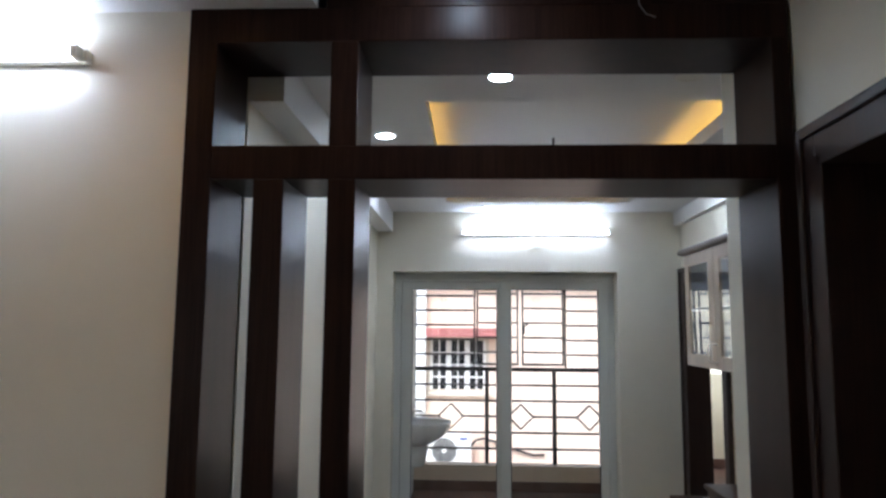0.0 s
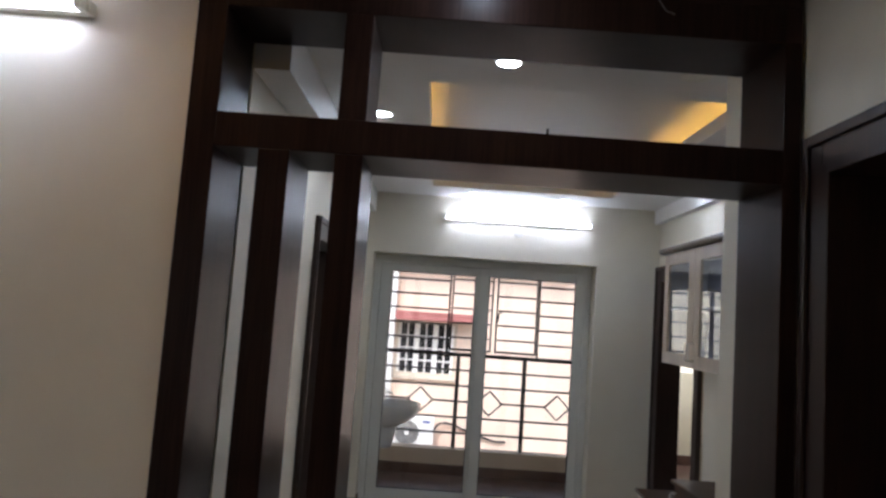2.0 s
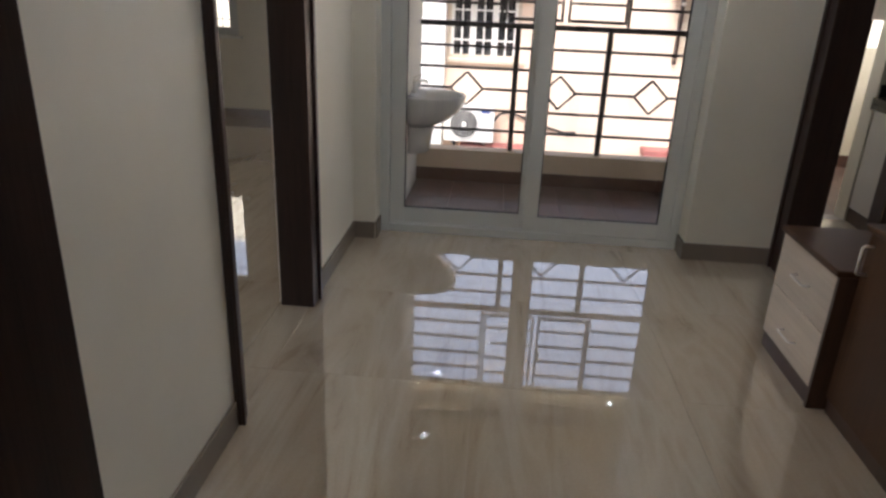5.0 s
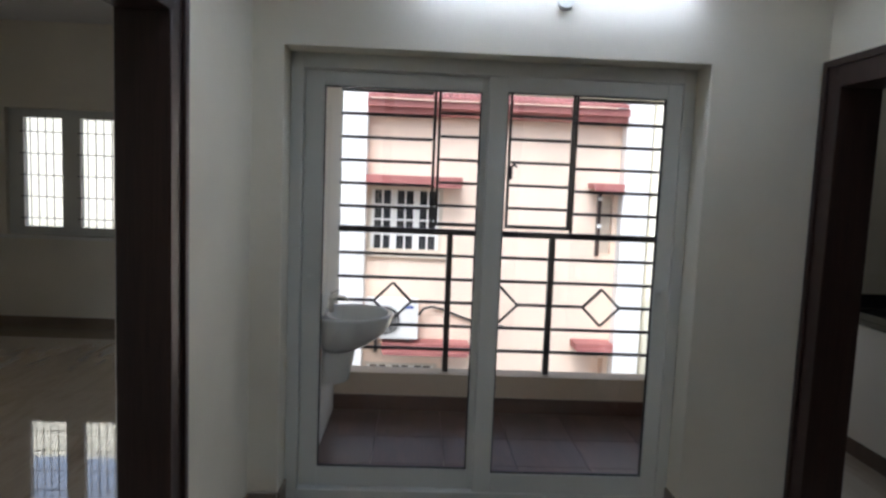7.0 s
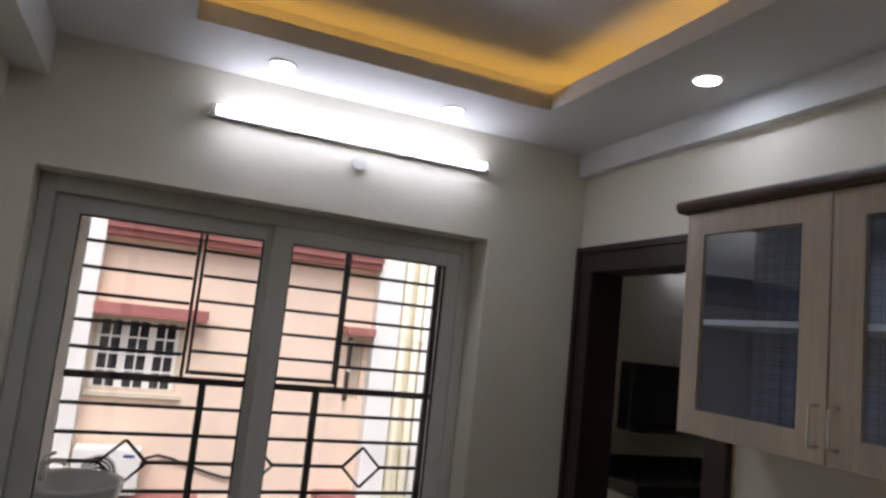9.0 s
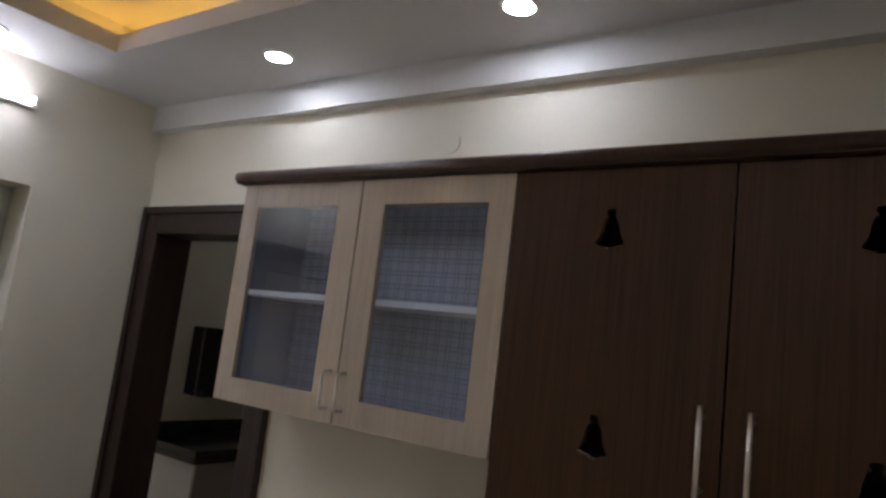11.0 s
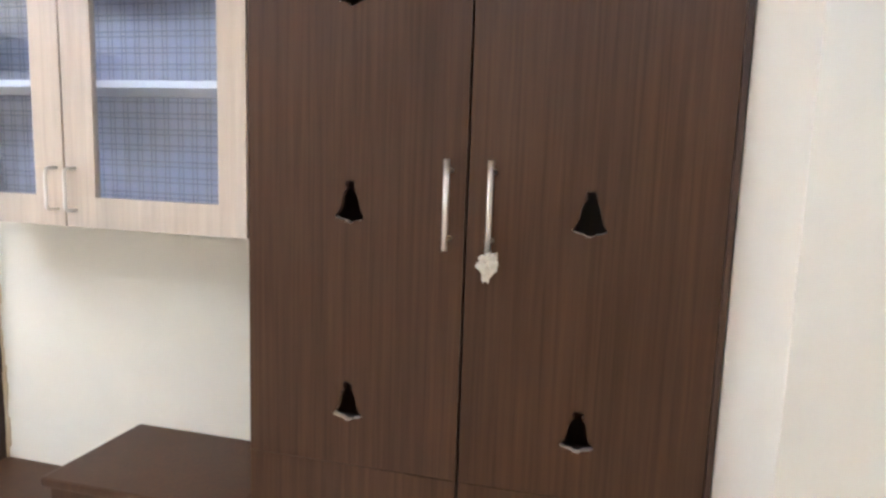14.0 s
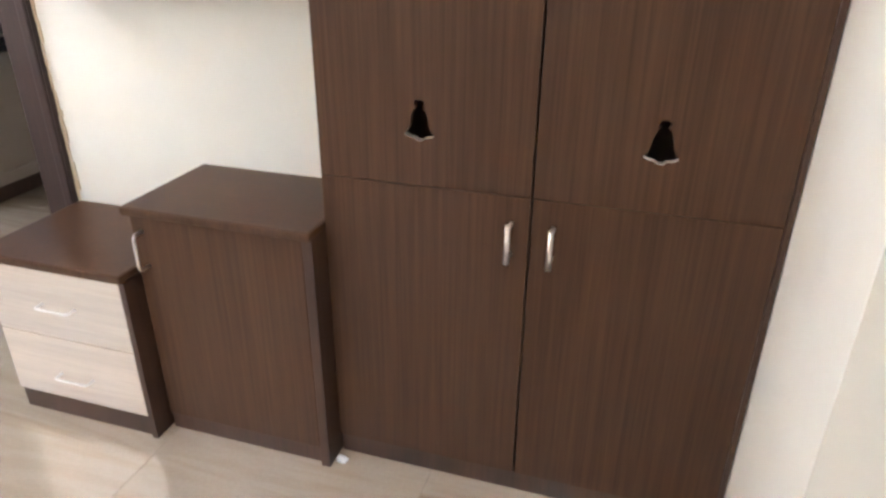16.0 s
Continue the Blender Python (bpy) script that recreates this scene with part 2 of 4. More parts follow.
def disc(center, axis, radius, thick, sides=28, bm=None, bevel=0.0):
    bm = bm or bmesh.new()
    tmp = bmesh.new()
    q = Vector(axis).to_track_quat("Z", "Y").to_matrix().to_4x4()
    bmesh.ops.create_cone(tmp, cap_ends=True, segments=sides, radius1=radius, radius2=radius, depth=thick, matrix=Matrix.Translation(center) @ q)
    if bevel:
        bmesh.ops.bevel(tmp, geom=list(tmp.edges), offset=bevel, segments=2, affect="EDGES")
    me = bpy.data.meshes.new("tmp")
    tmp.to_mesh(me)
    tmp.free()
    bm.from_mesh(me)
    bpy.data.meshes.remove(me)
    return bm


def ring(center, r_in, r_out, z0, z1, sides=32):
    """A flat upright-axis ring of square section."""
    bm = bmesh.new()
    loops = []
    for r, z in ((r_in, z0), (r_out, z0), (r_out, z1), (r_in, z1)):
        loops.append([bm.verts.new((center[0] + r * math.cos(k * math.tau / sides), center[1] + r * math.sin(k * math.tau / sides), z)) for k in range(sides)])
    for i in range(4):
        a, b = loops[i], loops[(i + 1) % 4]
        for k in range(sides):
            bm.faces.new((a[k], a[(k + 1) % sides], b[(k + 1) % sides], b[k]))
    return bm


def structure(name, bm, material, label, category):
    return tagged(part(name, bm, material), label, category, kind="structure")


# ---- plan ----
LX, RX = -0.16, 2.312       # faces of the dining room's side walls
EY = 5.75                  # face of its end wall
PF, PB = 2.185, 2.48      # front and back of the wooden partition
CZ = 2.562                 # dining false ceiling
HZ, KZ = 2.688, 2.592        # hall ceilings, high and low
TOP = 3.02                 # underside of the roof slab

# walls with their openings
structure("wall_west", boxes([
    ((-0.31, PB, 0), (LX, 3.875, TOP)), ((-0.31, 3.875, 1.99), (LX, 4.79, TOP)), ((-0.31, 4.79, 0), (LX, EY, TOP))]),
    M_WALL, "cream-painted plaster side wall with a doorway", "wall")
structure("wall_north", boxes([
    ((-0.31, EY, 0), (-0.026, 5.98, TOP)), ((-0.026, EY, 2.067), (1.802, 5.98, TOP)), ((1.802, EY, 0), (2.45, 5.98, TOP))]),
    M_WALL, "cream-painted plaster end wall around a wide glazed opening", "wall")
structure("wall_east", boxes([
    ((RX, 2.632, 0), (2.45, 4.842, TOP)), ((RX, 4.842, 1.99), (2.45, 5.645, TOP)), ((RX, 5.645, 0), (2.45, EY, TOP))]),
    M_WALL, "cream-painted plaster side wall with a kitchen doorway", "wall")
structure("wall_pier", boxes([((1.58, 2.13, 0), (2.45, PB, TOP)), ((1.53, PB, 0), (2.45, 2.632, TOP))]),
          M_WALL, "cream-painted plaster pier beside the wardrobe", "wall")
structure("wall_hall", boxes([((-3.4, 2.20, 0), (-0.254, 2.47, TOP))]),
          M_WALL, "cream-painted plaster hall wall beside the partition", "wall")
structure("wall_hall_east", boxes([
    ((1.58, -2.4, 0), (1.76, 1.16, TOP)), ((1.58, 1.16, 2.085), (1.76, 2.05, TOP)), ((1.58, 2.05, 0), (1.76, 2.13, TOP))]),
    M_WALL, "cream-painted plaster hall wall with a doorway", "wall")
structure("wall_hall_south", boxes([((-3.4, -2.55, 0), (-3.0, -2.4, TOP)), ((-3.0, -2.55, 0), (-1.9, -2.4, 0.9)), ((-3.0, -2.55, 2.15), (-1.9, -2.4, TOP)), ((-1.9, -2.55, 0), (3.4, -2.4, TOP))]), M_WALL, "cream-painted plaster hall end wall", "wall")
structure("wall_hall_west", boxes([((-3.55, -2.55, 0), (-3.4, 2.47, TOP))]), M_WALL, "cream-painted plaster hall side wall", "wall")
structure("wall_side_room", boxes([((3.3, -2.4, 0), (3.4, 2.13, TOP)), ((2.45, 2.13, 0), (3.4, 2.23, TOP))]),
          M_WALL, "cream-painted plaster wall of the side room", "wall")
structure("wall_bedroom_north", boxes([
    ((-3.7, 9.25, 0), (-3.27, 9.45, TOP)), ((-3.27, 9.25, 0), (-2.13, 9.45, 0.87)), ((-3.27, 9.25, 2.04), (-2.13, 9.45, TOP)), ((-2.13, 9.25, 0), (-0.31, 9.45, TOP))]),
    M_WALL, "cream-painted plaster bedroom wall with a window", "wall")
# the opening at y 2.9 to 5.3 is invented, out of view, to brighten the bedroom
structure("wall_bedroom_west", boxes([((-3.7, 2.47, 0), (-3.45, 2.9, TOP)), ((-3.7, 2.9, 0), (-3.45, 5.3, 0.5)), ((-3.7, 2.9, 2.3), (-3.45, 5.3, TOP)), ((-3.7, 5.3, 0), (-3.45, 9.25, TOP))]), M_WALL, "cream-painted plaster bedroom side wall with an added unseen opening for daylight", "wall")
structure("wall_bedroom_east", boxes([((-0.31, 5.98, -0.05), (0.035, 7.42, TOP)), ((-0.45, 7.42, -0.05), (-0.31, 9.25, TOP))]),
          M_WHITE_OUT, "white-plastered wall between balcony and bedroom", "wall")
structure("wall_balcony_east", boxes([((2.26, 5.98, -0.05), (2.45, 7.42, TOP))]), M_WHITE_OUT, "white-plastered balcony side wall", "wall")
structure("wall_kitchen_north", boxes([((2.45, 6.75, 0), (2.62, 6.9, TOP)), ((2.62, 6.75, 2.10), (3.17, 6.9, TOP)), ((3.17, 6.75, 0), (4.95, 6.9, TOP))]),
          M_WALL, "cream-painted kitchen back wall", "wall")
structure("wall_kitchen_east", boxes([((4.8, 2.9, 0), (4.95, 6.75, TOP))]), M_WALL, "cream-painted kitchen side wall", "wall")
structure("wall_kitchen_south", boxes([((2.45, 2.9, 0), (4.8, 3.05, TOP))]), M_WALL, "cream-painted kitchen wall", "wall")
structure("wall_utility", boxes([((2.55, 6.9, -0.15), (2.62, 8.0, 1.08)), ((2.55, 8.0, -0.15), (2.88, 8.06, 1.08)), ((2.82, 8.06, -0.15), (2.88, 8.60, 1.08)), ((2.88, 8.60, -0.15), (4.95, 8.75, 1.08)), ((4.8, 6.9, -0.15), (4.95, 8.60, TOP))]),
          M_CREAM_OUT, "cream-plastered parapet wall of the utility balcony", "wall")
structure("roof_slab", boxes([((-4.2, -2.6, TOP), (5.0, 6.90, 3.16)), ((-0.31, 6.90, TOP), (2.45, 7.40, 3.16)), ((-4.2, 6.90, TOP), (-0.31, 9.5, 3.16))]),
          M_GROUND, "bare concrete roof slab over the flat", "roof slab")


def tray_ceiling(name, x0, x1, y0, y1, z, hx0, hx1, hy0, hy1, label, deep=0.185, out=0.13, lip=0.055):
    """A dropped ceiling with a rectangular tray, an upright lip and a lit cove behind it."""
    up = z + deep
    rows = [((x0, y0, z), (hx0, y1, z + 0.012)), ((hx1, y0, z), (x1, y1, z + 0.012)),
            ((hx0, y0, z), (hx1, hy0, z + 0.012)), ((hx0, hy1, z), (hx1, y1, z + 0.012))]
    w = 0.018
    rows += [((hx0 - w, hy0 - w, z + 0.012), (hx0, hy1 + w, z + lip)), ((hx1, hy0 - w, z + 0.012), (hx1 + w, hy1 + w, z + lip)),
             ((hx0, hy0 - w, z + 0.012), (hx1, hy0, z + lip)), ((hx0, hy1, z + 0.012), (hx1, hy1 + w, z + lip))]
    a0, a1, b0, b1 = hx0 - out, hx1 + out, hy0 - out, hy1 + out
    rows += [((a0 - w, b0, z + 0.012), (a0, b1, up)), ((a1, b0, z + 0.012), (a1 + w, b1, up)),
             ((a0 - w, b0 - w, z + 0.012), (a1 + w, b0, up)), ((a0 - w, b1, z + 0.012), (a1 + w, b1 + w, up)),
             ((a0 - w, b0 - w, up), (a1 + w, b1 + w, up + 0.012))]
    structure(name, boxes(rows), M_CEIL, label, "ceiling")
    strip = thing("cove_strip_light", ((hx0 + hx1) / 2, (hy0 + hy1) / 2, z + 0.02), "amber strip light hidden in the ceiling cove", "strip light", "cove strips")
    h0, h1 = z + 0.014, z + 0.026
    for lo, hi in (((hx0 - 0.085, hy0 - 0.085, h0), (hx0 - 0.06, hy1 + 0.085, h1)), ((hx1 + 0.06, hy0 - 0.085, h0), (hx1 + 0.085, hy1 + 0.085, h1)),
                   ((hx0 - 0.06, hy0 - 0.085, h0), (hx1 + 0.06, hy0 - 0.06, h1)), ((hx0 - 0.06, hy1 + 0.06, h0), (hx1 + 0.06, hy1 + 0.085, h1))):
        part("led_strip", box(lo, hi), M_AMBER, strip)


tray_ceiling("ceiling_dining", LX, RX, PB, EY, CZ, 0.425, 1.803, 2.985, 5.303, "white plaster false ceiling with an amber-lit tray", 0.165, lip=0.07)
tray_ceiling("ceiling_hall", 0.144, 1.58, -2.4, PF, HZ, 0.435, 1.04, 0.15, 1.655, "white plaster hall ceiling with an amber-lit tray")
structure("ceiling_hall_low", boxes([
    ((-3.4, 1.942, KZ), (0.144, 2.20, KZ + 0.09)), ((-3.4, -2.4, KZ), (0.144, 0.95, KZ + 0.09)),
    ((-3.4, 0.95, KZ), (-0.69, 1.942, KZ + 0.09)), ((-0.532, 0.95, KZ), (-0.27, 1.942, KZ + 0.09)), ((-0.095, 0.95, KZ), (0.144, 1.942, KZ + 0.09)),
    ((0.124, -2.4, KZ + 0.09), (0.144, 2.20, HZ + 0.02)), ((-3.4, -2.4, KZ + 0.13), (0.124, 2.20, KZ + 0.15))]),
    M_CEIL, "lower white plaster hall ceiling with two lit slots", "ceiling")
for sx0, sx1 in ((-0.69, -0.532), (-0.27, -0.095)):
    slot = thing("slot_light", ((sx0 + sx1) / 2, 1.5, KZ + 0.1), "amber light panel set deep in a ceiling slot", "ceiling light", "slot lights")
    part("diffuser", box((sx0 - 0.01, 0.93, KZ + 0.095), (sx1 + 0.01, 1.96, KZ + 0.105)), M_SLOT, slot)
structure("beam_west", boxes([((LX, PB, 2.395), (-0.035, EY, CZ - 0.001))]), M_CEIL, "white plaster beam casing along the side wall", "beam")
structure("beam_east", boxes([((2.262, 2.632, 2.450), (RX, EY, CZ - 0.001))]), M_CEIL, "white plaster beam casing above the cupboards", "beam")
structure("ceiling_bedroom", boxes([((-3.45, 2.47, 2.82), (-0.31, 9.25, 2.86))]), M_CEIL, "plain white bedroom ceiling", "ceiling")
structure("ceiling_balcony", boxes([((-0.12, 5.98, 2.72), (2.255, 7.66, 2.80))]), M_WHITE_OUT, "plain white-plastered balcony ceiling", "ceiling")
structure("ceiling_kitchen", boxes([((2.45, 3.05, 2.62), (4.8, 6.75, 2.66))]), M_CEIL, "plain white kitchen ceiling", "ceiling")
structure("ceiling_side_room", boxes([((1.76, -2.4, 2.82), (3.3, 2.13, 2.86))]), M_CEIL, "plain white side room ceiling", "ceiling")


def skirting(name, rows):
    structure(name, boxes([(lo, (hi[0], hi[1], 0.10)) for lo, hi in rows], 0.003), M_SKIRT, "brown polished tile skirting at the foot of the wall", "skirting")


skirting("baseboard_dining", [((LX, PB, 0), (LX + 0.012, 3.825, 0)), ((LX, 4.88, 0), (LX + 0.012, EY, 0)), ((LX + 0.012, EY - 0.012, 0), (-0.028, EY, 0)),
                              ((-0.026, EY, 0), (-0.014, 5.90, 0)), ((1.79, EY, 0), (1.802, 5.90, 0)), ((1.79, EY - 0.012, 0), (RX, EY, 0)),
                              ((1.53, 2.632, 0), (2.01, 2.644, 0))])
skirting("baseboard_bedroom", [((-3.45, 9.238, 0), (-0.45, 9.25, 0)), ((-3.45, 2.47, 0), (-3.438, 9.238, 0)), ((-0.322, 4.93, 0), (-0.31, 9.0, 0))])
skirting("baseboard_kitchen", [((4.788, 3.05, 0), (4.8, 6.1, 0)), ((2.45, 5.70, 0), (2.462, 6.738, 0))])


def door_frame(name, axis_x, y0, y1, z1, depth, side, label, w0=0.09, lip0=0.03):
    """A dark frame around a doorway in a wall that runs along y: casing on the room side and lining through the wall."""
    t = thing(name, (axis_x, (y0 + y1) / 2, 0), label, "door frame", kind="structure")
    w = 0.09
    s = -1 if side > 0 else 1
    x_out = axis_x + s * 0.022
    x_lip = axis_x + s * 0.034
    a, b = sorted((axis_x, x_out))
    c, d = sorted((x_out, x_lip))
    e, f = sorted((x_out, axis_x - s * depth))
    for nm, lo_y, hi_y, outer in (("jamb", y0 - w0, y0, y0 - w0), ("jamb", y1, y1 + w, y1 + w)):
        bm = box((a, lo_y, 0), (b, hi_y, z1 + w), 0.004)
        o0, o1 = sorted((outer, outer + (0.35 * w0 if outer < y0 else -0.032)))
        box((c, o0, 0), (d, o1, z1 + w), 0.005, bm)
        i0, i1 = (y0 - 0.008, y0 + lip0) if lo_y < y0 else (y1 - 0.03, y1 + 0.008)
        box((e, i0, 0), (f, i1, z1), 0.004, bm)
        part(nm, bm, M_FRAME, t)
    bm = box((a, y0, z1), (b, y1, z1 + w), 0.004)
    box((c, y0 - 0.65 * w0, z1 + w - 0.032), (d, y1 + w - 0.032, z1 + w), 0.005, bm)
    box((e, y0, z1 - 0.03), (f, y1, z1 + 0.008), 0.004, bm)
    part("head", bm, M_FRAME, t)


door_frame("door_1", LX, 3.875, 4.79, 1.99, 0.135, -1, "dark-stained wooden frame around the open bedroom doorway", 0.05, 0.010)
door_frame("door_2", RX, 4.842, 5.647, 2.005, 0.16, 1, "dark-stained wooden frame around the open kitchen doorway")
door_frame("door_3", 1.58, 1.16, 2.055, 2.088, 0.19, 1, "dark-stained wooden frame around the open hall doorway")

# ---- sliding balcony door ----
YD = 5.90
sd = thing("door_4", (0.888, YD, 0), "closed white sliding balcony door with two clear glass panels", "sliding door", kind="structure")
part("outer_frame", boxes([((-0.024, YD, 0.0), (0.032, 5.975, 2.065)), ((1.745, YD, 0.0), (1.80, 5.975, 2.065)),
                           ((0.032, YD, 2.0), (1.745, 5.975, 2.065)), ((0.032, YD, 0.0), (1.745, 5.975, 0.05))], 0.004), M_UPVC, sd)


def sash(x0, x1, gx0, gx1, y, inner):
    z0, z1, g0, g1 = 0.052, 1.998, 0.145, 1.932
    fr = part("sash", boxes([((x0, y, z0), (gx0, y + 0.032, z1)), ((gx1, y, z0), (x1, y + 0.032, z1)),
                             ((gx0, y, z0), (gx1, y + 0.032, g0)), ((gx0, y, g1), (gx1, y + 0.032, z1))], 0.004), M_UPVC, sd)
    b = 0.006
    part("gasket", boxes([((gx0, y + 0.008, g0), (gx0 + b, y + 0.024, g1)), ((gx1 - b, y + 0.008, g0), (gx1, y + 0.024, g1)),
                          ((gx0 + b, y + 0.008, g0), (gx1 - b, y + 0.024, g0 + b)), ((gx0 + b, y + 0.008, g1 - b), (gx1 - b, y + 0.024, g1))]), M_BLACK, fr, "black rubber gasket")
    g = part("pane", box((gx0 + b, y + 0.013, g0 + b), (gx1 - b, y + 0.019, g1 - b)), M_GLASS, fr, "clear glass pane")
    g.visible_shadow = False
    hx = x0 + 0.04 if inner < 0 else x1 - 0.04
    bm = disc((hx, y - 0.004, 1.05), (0, 1, 0), 0.021, 0.01, 20)
    tube_path([(hx, y - 0.008, 1.05), (hx, y - 0.026, 1.05)], 0.013, 12, bm)
    part("lock_knob", bm, M_UPVC, fr)


sash(0.034, 0.915, 0.12, 0.833, YD + 0.04, -1)
sash(0.862, 1.743, 0.947, 1.672, YD + 0.004, 1)

# ---- wooden partition ----
pt = thing("room_partition", (0.65, 2.31, 0), "dark brown veneered open room partition of posts and crossbeams", "partition")
bv = 0.003
part("post", box((-0.253, PF, 0), (-0.165, PB, KZ), bv), M_DARK, pt)
part("post", box((-0.034, PF, 0), (0.059, PB, 2.052), bv), M_DARK, pt)
part("post", box((0.192, PF, 0), (0.276, PB, 2.052), bv), M_DARK, pt)
part("post", box((0.192, PF, 2.156), (0.276, PB, 2.483), bv), M_DARK, pt)
part("post", box((1.515, PF, 0), (1.568, PB, 2.483), bv), M_DARK, pt)
part("crossbeam", box((-0.165, PF, 2.052), (1.515, PB, 2.156), bv), M_DARK, pt)
part("top_beam", box((-0.165, PF, 2.483), (1.568, PB, KZ), bv), M_DARK, pt)
part("header_panel", box((0.172, PF, KZ), (1.568, PB, HZ + 0.1), bv), M_DARK, pt)

# ---- lamps ----


def tube_light(x0, x1, y, z, glow_material=M_TUBE):
    t = thing("tube_light", ((x0 + x1) / 2, y, z), "lit white fluorescent tube in a slim wall batten", "tube light", "tube lights")
    part("batten", box((x0 - 0.01, y - 0.038, z - 0.019), (x1 + 0.01, y, z + 0.021), 0.004), M_PLASTIC, t)
    part("tube", tube_path([(x0 + 0.02, y - 0.060, z + 0.002), (x1 - 0.02, y - 0.060, z + 0.002)], 0.015, 14), glow_material, t, "glowing white tube")
    for x in (x0, x1 - 0.022):
        part("end_cap", box((x, y - 0.076, z - 0.018), (x + 0.022, y - 0.038, z + 0.02), 0.004), M_PLASTIC, t)


tube_light(0.525, 1.745, EY, 2.385)
tube_light(-1.79, -0.573, 2.20, 2.436, M_TUBE_HALL)
tube_light(3.69, 4.65, 6.75, 2.235, M_TUBE_DIM)


def downlight(x, y, z, lit=True, lamp=M_SPOT):
    t = thing("downlight", (x, y, z), "small round recessed downlight, lit cool white" if lit else "small round recessed downlight, switched off", "downlight", "downlights")
    part("rim", ring((x, y), 0.043, 0.056, z - 0.006, z), M_PLASTIC, t)
    part("lens", disc((x, y, z - 0.002), (0, 0, 1), 0.043, 0.004), lamp if lit else M_PLASTIC, t, "glowing lens" if lit else "dull white lens")


for x, y in ((0.185, 4.60), (2.045, 4.69), (2.04, 3.74), (0.19, 3.48), (0.73, 2.692)):
    downlight(x, y, CZ)
for x, y in ((0.75, 5.52), (1.48, 5.556)):
    downlight(x, y, CZ, True, M_SPOT_SOFT)
downlight(1.439, 2.703, CZ, False)
downlight(0.601, 1.952, HZ)

t = thing("junction_box", (1.15, EY, 2.295), "round white cover plate of a junction box below the tube light", "cover plate", "cover plates")
part("plate", disc((1.15, EY - 0.012, 2.295), (0, 1, 0), 0.036, 0.024, 28, None, 0.006), M_PLASTIC, t)
part("screw", disc((1.15, EY - 0.025, 2.295), (0, 1, 0), 0.004, 0.003, 12), M_CHROME, t)
t = thing("junction_box", (RX, 4.10, 2.29), "round overpainted cover plate flush in the cream wall", "cover plate", "cover plates")
part("plate", disc((RX - 0.003, 4.10, 2.29), (1, 0, 0), 0.036, 0.006, 28, None, 0.002), M_WALL, t)

hook = thing("fan_hook", (1.10, 4.13, CZ + 0.16), "bare steel fan hook rod hanging from the tray", "fan hook")
part("rod", tube_path([(1.10, 4.13, CZ + 0.165), (1.10, 4.13, CZ - 0.02)], 0.007), M_IRON, hook)
part("hook", tube_path([(1.10 + 0.018 * math.sin(a), 4.13, CZ - 0.038 + 0.018 * math.cos(a)) for a in [k * 0.5 for k in range(10)]], 0.005), M_IRON, hook)
wire = thing("loose_wire", (1.139, 2.12, HZ), "thin grey loose wire dangling from the ceiling", "wire")
part("strand", tube_path([(1.139, 2.12, HZ), (1.129, 2.14, 2.652), (1.119, 2.155, 2.618), (1.122, 2.16, 2.578), (1.144, 2.165, 2.55), (1.172, 2.165, 2.54)], 0.0022, 8), M_WIRE, wire)
part("strand", tube_path([(1.146, 2.12, HZ), (1.142, 2.13, 2.668), (1.132, 2.14, 2.648)], 0.0022, 8), M_WIRE, wire)

# ---- wardrobe ----
WX = 2.02


def bell(cy, cz):
    """Outline of a bell-shaped air hole."""
    half = [(0.0, 0.046), (0.008, 0.045), (0.0105, 0.039), (0.0095, 0.033), (0.0065, 0.0285), (0.0125, 0.0225), (0.017, 0.010), (0.019, -0.010), (0.024, -0.022), (0.031, -0.033), (0.024, -0.038), (0.010, -0.041), (0.005, -0.046)]
    return [(cy + 1.15 * y, cz + z) for y, z in half] + [(cy - 1.15 * y, cz + z) for y, z in reversed(half[1:])]


def slab_x(x, thick, outline, holes=()):
    """A board facing -x with holes cut through it."""
    bm = bmesh.new()
    edges = []
    for loop in (outline, *holes):
        vs = [bm.verts.new((x, y, z)) for y, z in loop]
        edges += [bm.edges.new((vs[i], vs[(i + 1) % len(vs)])) for i in range(len(vs))]
    bmesh.ops.triangle_fill(bm, use_beauty=True, use_dissolve=False, edges=edges)
    flat = set(bm.faces)
    got = bmesh.ops.extrude_face_region(bm, geom=list(bm.faces))
    bmesh.ops.translate(bm, verts=[g for g in got["geom"] if isinstance(g, bmesh.types.BMVert)], vec=(thick, 0, 0))
    ys, zs = [p[0] for p in outline], [p[1] for p in outline]
    for f in bm.faces:
        c = f.calc_center_median()
        if abs(f.normal.x) < 0.5 and min(ys) + 0.002 < c.y < max(ys) - 0.002 and any(c.z < min(p[1] for p in h) + 0.016 and c.z > min(p[1] for p in h) - 0.01 for h in holes):
            f.material_index = 1
    return bm


def rect(y0, y1, z0, z1):
    return [(y0, z0), (y1, z0), (y1, z1), (y0, z1)]


